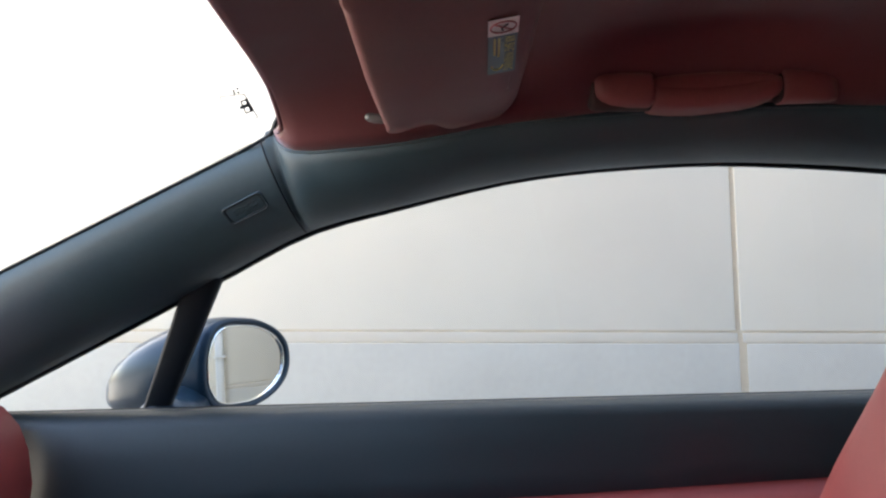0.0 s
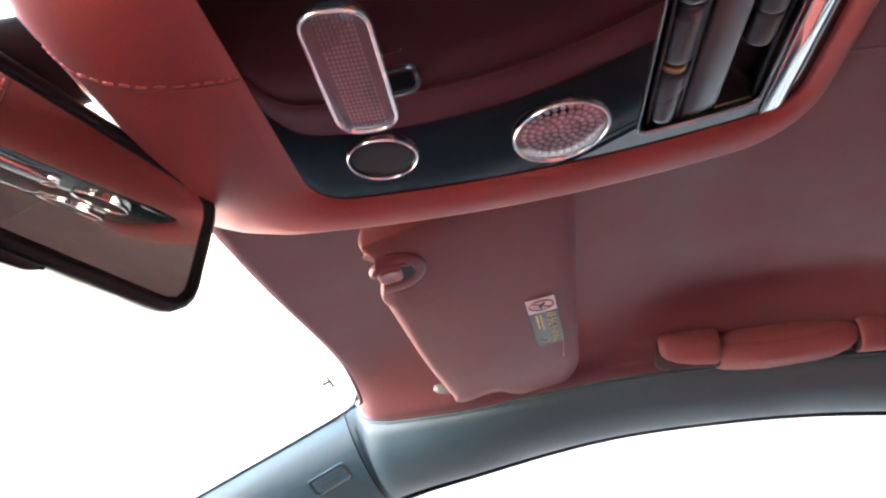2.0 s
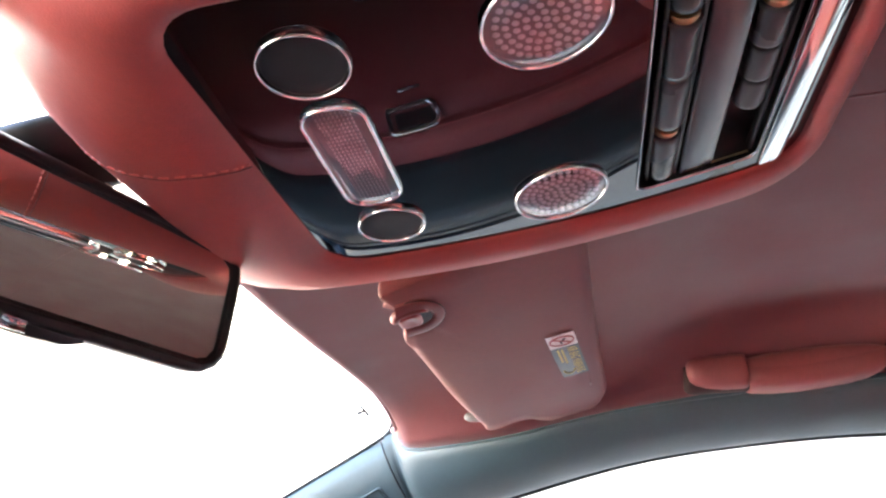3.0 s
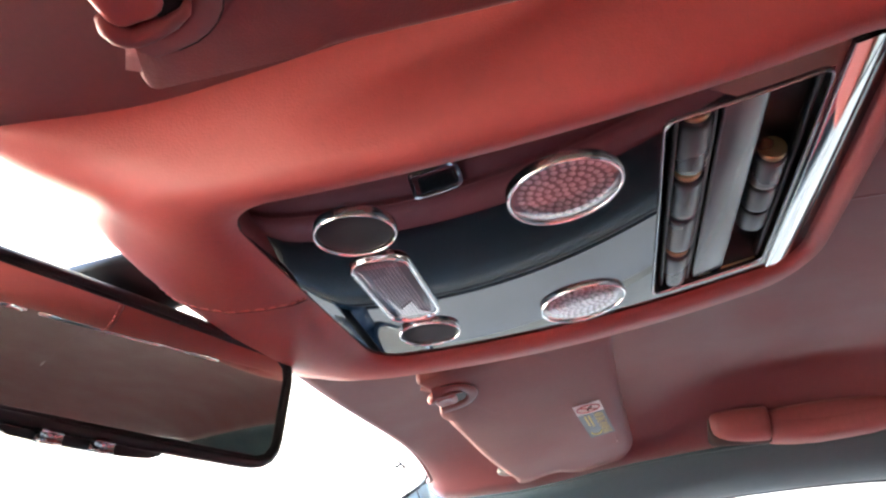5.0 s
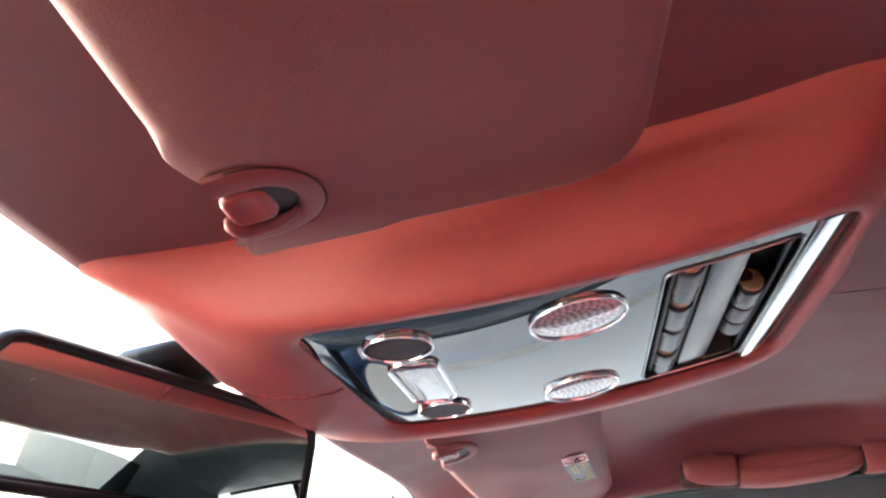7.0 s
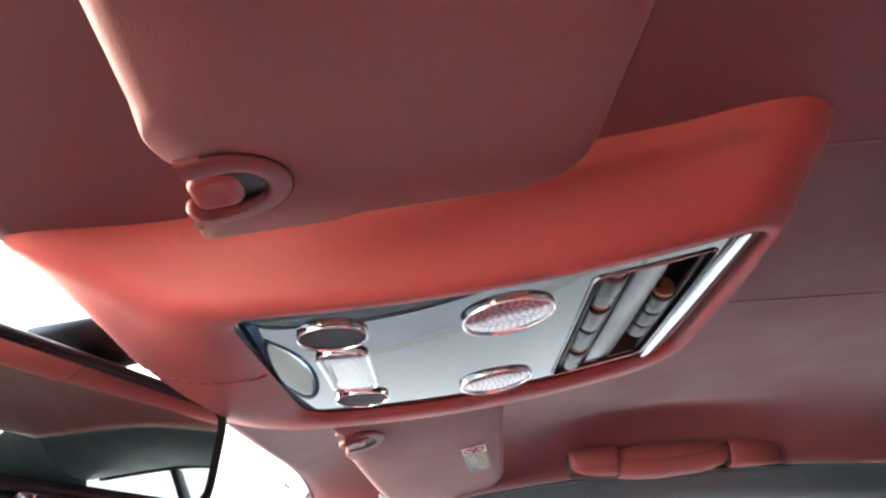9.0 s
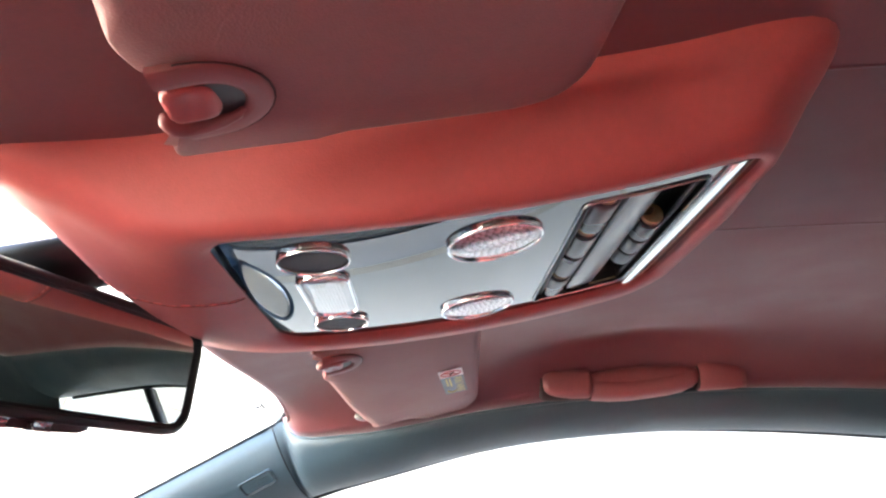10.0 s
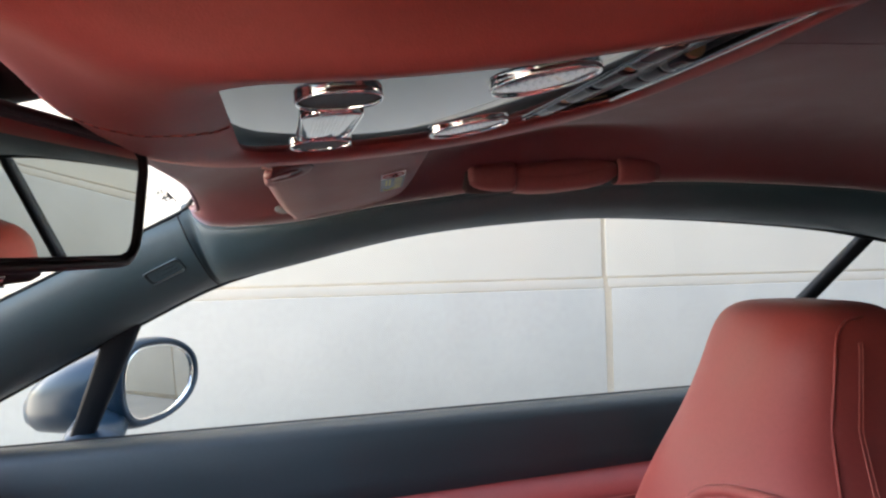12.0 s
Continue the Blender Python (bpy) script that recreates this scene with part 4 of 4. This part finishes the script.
# ---- grab handles ----
def grab_handle():
    t = thing("grab_handle", "red leather grab handle above the side window", "grab handle", "grab handles")

    def body(xs, half_y, half_z, name, mat, lift, label=""):
        rows = []
        n = len(xs)
        for i, x in enumerate(xs):
            ry, rz = half_y[i], half_z[i]
            yc = 0.551 - lift[i] * 0.5
            zc = 1.2565 + 0.03 * (x - 0.35) * (1 if x < 0.4 else 0.4) + lift[i]
            row = []
            for k in range(18):
                a = 2 * math.pi * k / 18
                c, s = math.cos(a), math.sin(a)
                row.append((x, yc + ry * math.copysign(abs(c) ** 0.75, c), zc + rz * math.copysign(abs(s) ** 0.75, s)))
            rows.append(row)
        bm = grid(rows, True)
        bm.verts.ensure_lookup_table()
        bm.faces.new(bm.verts[:18][::-1])
        bm.faces.new(bm.verts[-18:])
        return part(name, bm, mat, t, label)

    body([0.247, 0.249, 0.255, 0.265, 0.283, 0.304, 0.3085, 0.3105], [0.012, 0.018, 0.021, 0.0225, 0.023, 0.023, 0.0228, 0.0215], [0.008, 0.013, 0.0165, 0.0185, 0.0195, 0.0198, 0.0195, 0.0185], "front_mount", HANDLE, [0.004, 0.003, 0.002, 0.001, 0, 0, 0, 0])
    along = [0.3115, 0.313, 0.318, 0.338, 0.365, 0.392, 0.42, 0.438, 0.449, 0.4555, 0.457]
    body(along, [0.02, 0.0215, 0.0235, 0.024, 0.024, 0.024, 0.0235, 0.0215, 0.0185, 0.015, 0.011], [0.0125, 0.0135, 0.014, 0.0145, 0.0145, 0.0143, 0.014, 0.0135, 0.0125, 0.0105, 0.0075], "grip", HANDLE, [-0.0065, -0.007, -0.0075, -0.0085, -0.0085, -0.0065, -0.003, 0.0005, 0.004, 0.0065, 0.008], "red leather grip")
    body(along, [0.016, 0.0172, 0.0185, 0.0188, 0.0188, 0.0188, 0.018, 0.0165, 0.0145, 0.0125, 0.009], [0.0165, 0.0175, 0.0185, 0.0205, 0.0215, 0.021, 0.0195, 0.017, 0.014, 0.0105, 0.0075], "grip_back", HANDLE, [-0.0025, -0.0028, -0.0028, -0.002, -0.001, 0.0006, 0.0027, 0.0042, 0.0056, 0.0066, 0.008], "domed leather back of the grip")
    body([0.459, 0.4605, 0.468, 0.482, 0.497, 0.512, 0.524], [0.0165, 0.0175, 0.0175, 0.0165, 0.014, 0.0105, 0.006], [0.0175, 0.0185, 0.019, 0.0185, 0.018, 0.017, 0.015], "rear_mount", HANDLE, [0.006, 0.006, 0.0065, 0.0065, 0.0065, 0.0065, 0.0065])
    # solid dark collars paint the shadow lines at the mount's rim and grip's end
    for name, xs in (("mount_gap", [0.2445, 0.247, 0.253, 0.264, 0.283, 0.305, 0.3115]), ("end_gap", [0.4568, 0.4575, 0.4582, 0.459, 0.46])):
        n = len(xs)
        k = [0.75, 0.9, 0.96, 0.99, 1.0, 1.0, 0.97] if n == 7 else [0.98, 1, 1, 1, 0.98]
        body(xs, [0.012] * n, [(0.0205 if n == 7 else 0.0165) * q for q in k], name, DEEP, [-0.0005 if n == 7 else 0.005] * n, "dark collar in place of the shadow line")
    return t


grab_right = grab_handle()
mirrored(grab_right)

# ---- wing mirror ----
wing = thing("wing_mirror", "dark blue painted wing mirror with a chrome-rimmed glass", "wing mirror")
W_MID = Vector((-0.212, 1.035, 0.943))
W_FACE = Vector((0.85, -0.52, 0.05)).normalized()
W_ACROSS = Vector((0.52, 0.85, 0.0)).normalized()
W_UP = W_FACE.cross(W_ACROSS).normalized()
if W_UP.z < 0:
    W_UP = -W_UP


def wing_loop(k, out, shift=(0, 0)):
    pts = []
    for i in range(44):
        a = 2 * math.pi * i / 44
        c, s = math.cos(a), math.sin(a)
        u = 0.092 * math.copysign(abs(c) ** (0.6 if c < 0 else 0.95), c)
        v = 0.064 * math.copysign(abs(s) ** 0.85, s) * (1 - 0.12 * c) + 0.006 * c
        pts.append(W_MID + W_ACROSS * (u * k + shift[0]) + W_UP * (v * k + shift[1]) + W_FACE * out)
    return pts


part("mirror_glass", grid([wing_loop(0.95, 0.0), wing_loop(0.6, 0.0), wing_loop(0.02, 0.0)], True), WING_MIRROR, wing, "silver mirror glass", flat=True)
part("chrome_rim", grid([wing_loop(0.945, -0.002), wing_loop(0.95, 0.003), wing_loop(0.97, 0.004), wing_loop(0.99, 0.003), wing_loop(1.0, -0.003)], True), CHROME, wing, "bright chrome rim")
part("housing", grid([wing_loop(0.985, -0.002), wing_loop(1.03, 0.005), wing_loop(1.12, 0.006), wing_loop(1.185, -0.004), wing_loop(1.205, -0.02), wing_loop(1.185, -0.05, (-0.012, 0)), wing_loop(1.1, -0.09, (-0.026, -0.006)), wing_loop(0.96, -0.135, (-0.042, -0.016)), wing_loop(0.74, -0.178, (-0.055, -0.028)), wing_loop(0.46, -0.21, (-0.063, -0.036)), wing_loop(0.2, -0.225, (-0.066, -0.04)), wing_loop(0.02, -0.228, (-0.067, -0.041))], True), PAINT, wing, "dark blue painted housing")
part("stalk", tube([(-0.29, 0.99, 0.90), (-0.295, 0.92, 0.875), (-0.28, 0.83, 0.86)], [0.04, 0.045, 0.05], 12, 0.55), PAINT, wing, "painted mirror stalk")


# ---- seats ----
def seat():
    t = thing("front_seat", "red leather front seat with an integral head restraint", "car seat", "front seats")

    # backrest profile by height: front x, rear x, half width
    levels = [(0.45, 0.415, 0.585, 0.25), (0.6, 0.428, 0.63, 0.255), (0.74, 0.446, 0.67, 0.24), (0.84, 0.478, 0.725, 0.2), (0.9, 0.507, 0.735, 0.165), (0.95, 0.533, 0.735, 0.139), (1.0, 0.553, 0.74, 0.126), (1.035, 0.564, 0.74, 0.12), (1.062, 0.576, 0.735, 0.111), (1.077, 0.591, 0.722, 0.098), (1.086, 0.616, 0.70, 0.072)]
    mid_y = lambda z: table(z, [0.45, 0.74, 0.84, 0.9, 0.95, 1.1], [0.395, 0.395, 0.408, 0.418, 0.426, 0.428])  # noqa: E731

    def section(k, n=40):
        z, xf, xr, hw = levels[k]
        xm, rx = (xf + xr) / 2, (xr - xf) / 2
        row = []
        for i in range(n):
            a = 2 * math.pi * i / n
            c, s = math.cos(a), math.sin(a)
            row.append((xm - rx * math.copysign(abs(c) ** 0.6, c), mid_y(z) + hw * math.copysign(abs(s) ** 0.65, s), z))
        return row

    rows = [section(k) for k in range(len(levels))]
    bm = grid(rows, True)
    bm.verts.ensure_lookup_table()
    bm.faces.new(bm.verts[-40:])
    back = soften(part("backrest", bm, RED, t), 2)
    heights = [l[0] for l in levels]

    def on_back(z, a, out=0.0):
        """A point of the backrest at a height, round its section by the angle a (0 faces ahead)."""
        xf, xr, hw = (table(z, heights, [l[k] for l in levels]) for k in (1, 2, 3))
        c, s = math.cos(a), math.sin(a)
        return ((xf + xr) / 2 - ((xr - xf) / 2 + out) * math.copysign(abs(c) ** 0.6, c), mid_y(z) + (hw + out) * math.copysign(abs(s) ** 0.65, s), z)

    for s in (1, -1):
        lift = 0.001 if s < 0 else -0.004
        part("piping", tube([on_back(z, s * 1.21, lift) for z in [0.80 + 0.015 * i for i in range(17)]] + [on_back(z, s * a, lift - 0.0015) for z, a in ((1.052, 1.24), (1.061, 1.3), (1.067, 1.4), (1.07, 1.56))], 0.0019, 6), RED, t)
        for a in (1.47, 1.5):
            part("side_stitching", tube([on_back(z, s * a, 0.0022 + 0.0008 * max(0.0, min(1.0, (z - 0.95) / 0.06))) for z in [0.72 + 0.0075 * i for i in range(44)]], 0.0007, 5), STITCH, t)
    # padded edge of the recessed middle panel
    arch = [(z - 0.02, y) for z, y in ((0.6, 0.47), (0.74, 0.45), (0.82, 0.432), (0.855, 0.424), (0.874, 0.414), (0.885, 0.395), (0.895, 0.36), (0.902, 0.31), (0.905, 0.27), (0.903, 0.245), (0.89, 0.23), (0.85, 0.222), (0.74, 0.215), (0.6, 0.21))]
    rim = [(table(z, heights, [l[1] for l in levels]) + 0.004, y, z) for z, y in arch]
    part("panel_rim", tube(rim, 0.008, 12), RED, t, "padded edge round the backrest panel")
    # the lower cabin's shade is put into this colour, for the lacquer's reflection
    part("cushion", box(-0.05, 0.46, 0.13, 0.64, 0.36, 0.5, 0.05, 4), DARK, t, "cushion coloured dark for the lower cabin's shade")
    part("base", box(-0.05, 0.4, 0.2, 0.57, 0.24, 0.37, 0.02), BLACK, t)
    return t


seat_p = seat()
seat_d = mirrored(seat_p)
seat_d.location.x = -0.13

# ---- sticker on the windscreen ----
sticker = thing("screen_sticker", "small dark printed sticker marks on the windscreen glass", "sticker")
S_MID = Vector((-0.1232, 0.5576, 1.2305))
S_U = Vector((0.0, 1.0, -0.12)).normalized()
S_V = Vector((-0.92, -0.05, -0.4)).normalized()


def mark(name, corners):
    bm = bmesh.new()
    bm.faces.new([bm.verts.new(S_MID + S_U * u + S_V * v) for u, v in corners])
    thicken(part(name, bm, BLACK_INK, sticker, flat=True), 0.0005)


def rule(u0, v0, u1, v1, w=0.0007):
    """A thin printed line."""
    d = Vector((v0 - v1, u1 - u0)).normalized() * w / 2
    mark("printed_line", [(u0 + d.x, v0 + d.y), (u0 - d.x, v0 - d.y), (u1 - d.x, v1 - d.y), (u1 + d.x, v1 + d.y)])


rule(-0.035, 0.0021, 0.027, -0.0014, 0.001)
rule(-0.035, 0.0021, -0.0468, 0.0255)
rule(-0.0468, 0.0255, -0.0358, 0.0255)
rule(-0.0358, 0.0255, -0.0306, 0.0041, 0.0004)
rule(0.027, -0.0014, 0.025, 0.0185, 0.0003)
for u0, u1, v0, v1 in ((-0.0228, 0.009, 0.0005, 0.0034), (-0.0228, -0.0206, 0.0034, 0.0075), (-0.0115, -0.0045, 0.0034, 0.0075), (0.007, 0.009, 0.0034, 0.0075), (-0.0228, 0.009, 0.0075, 0.0088), (-0.0108, -0.005, 0.0088, 0.0118)):
    mark("printed_mark", [(u0, v0), (u1, v0), (u1, v1), (u0, v1)])
for u, v in ((-0.0485, 0.0103), (-0.0495, 0.0059), (-0.0424, 0.0106), (-0.0414, 0.0066)):
    mark("printed_dot", [(u - 0.0016, v - 0.0011), (u + 0.0016, v - 0.0011), (u + 0.0016, v + 0.0011), (u - 0.0016, v + 0.0011)])
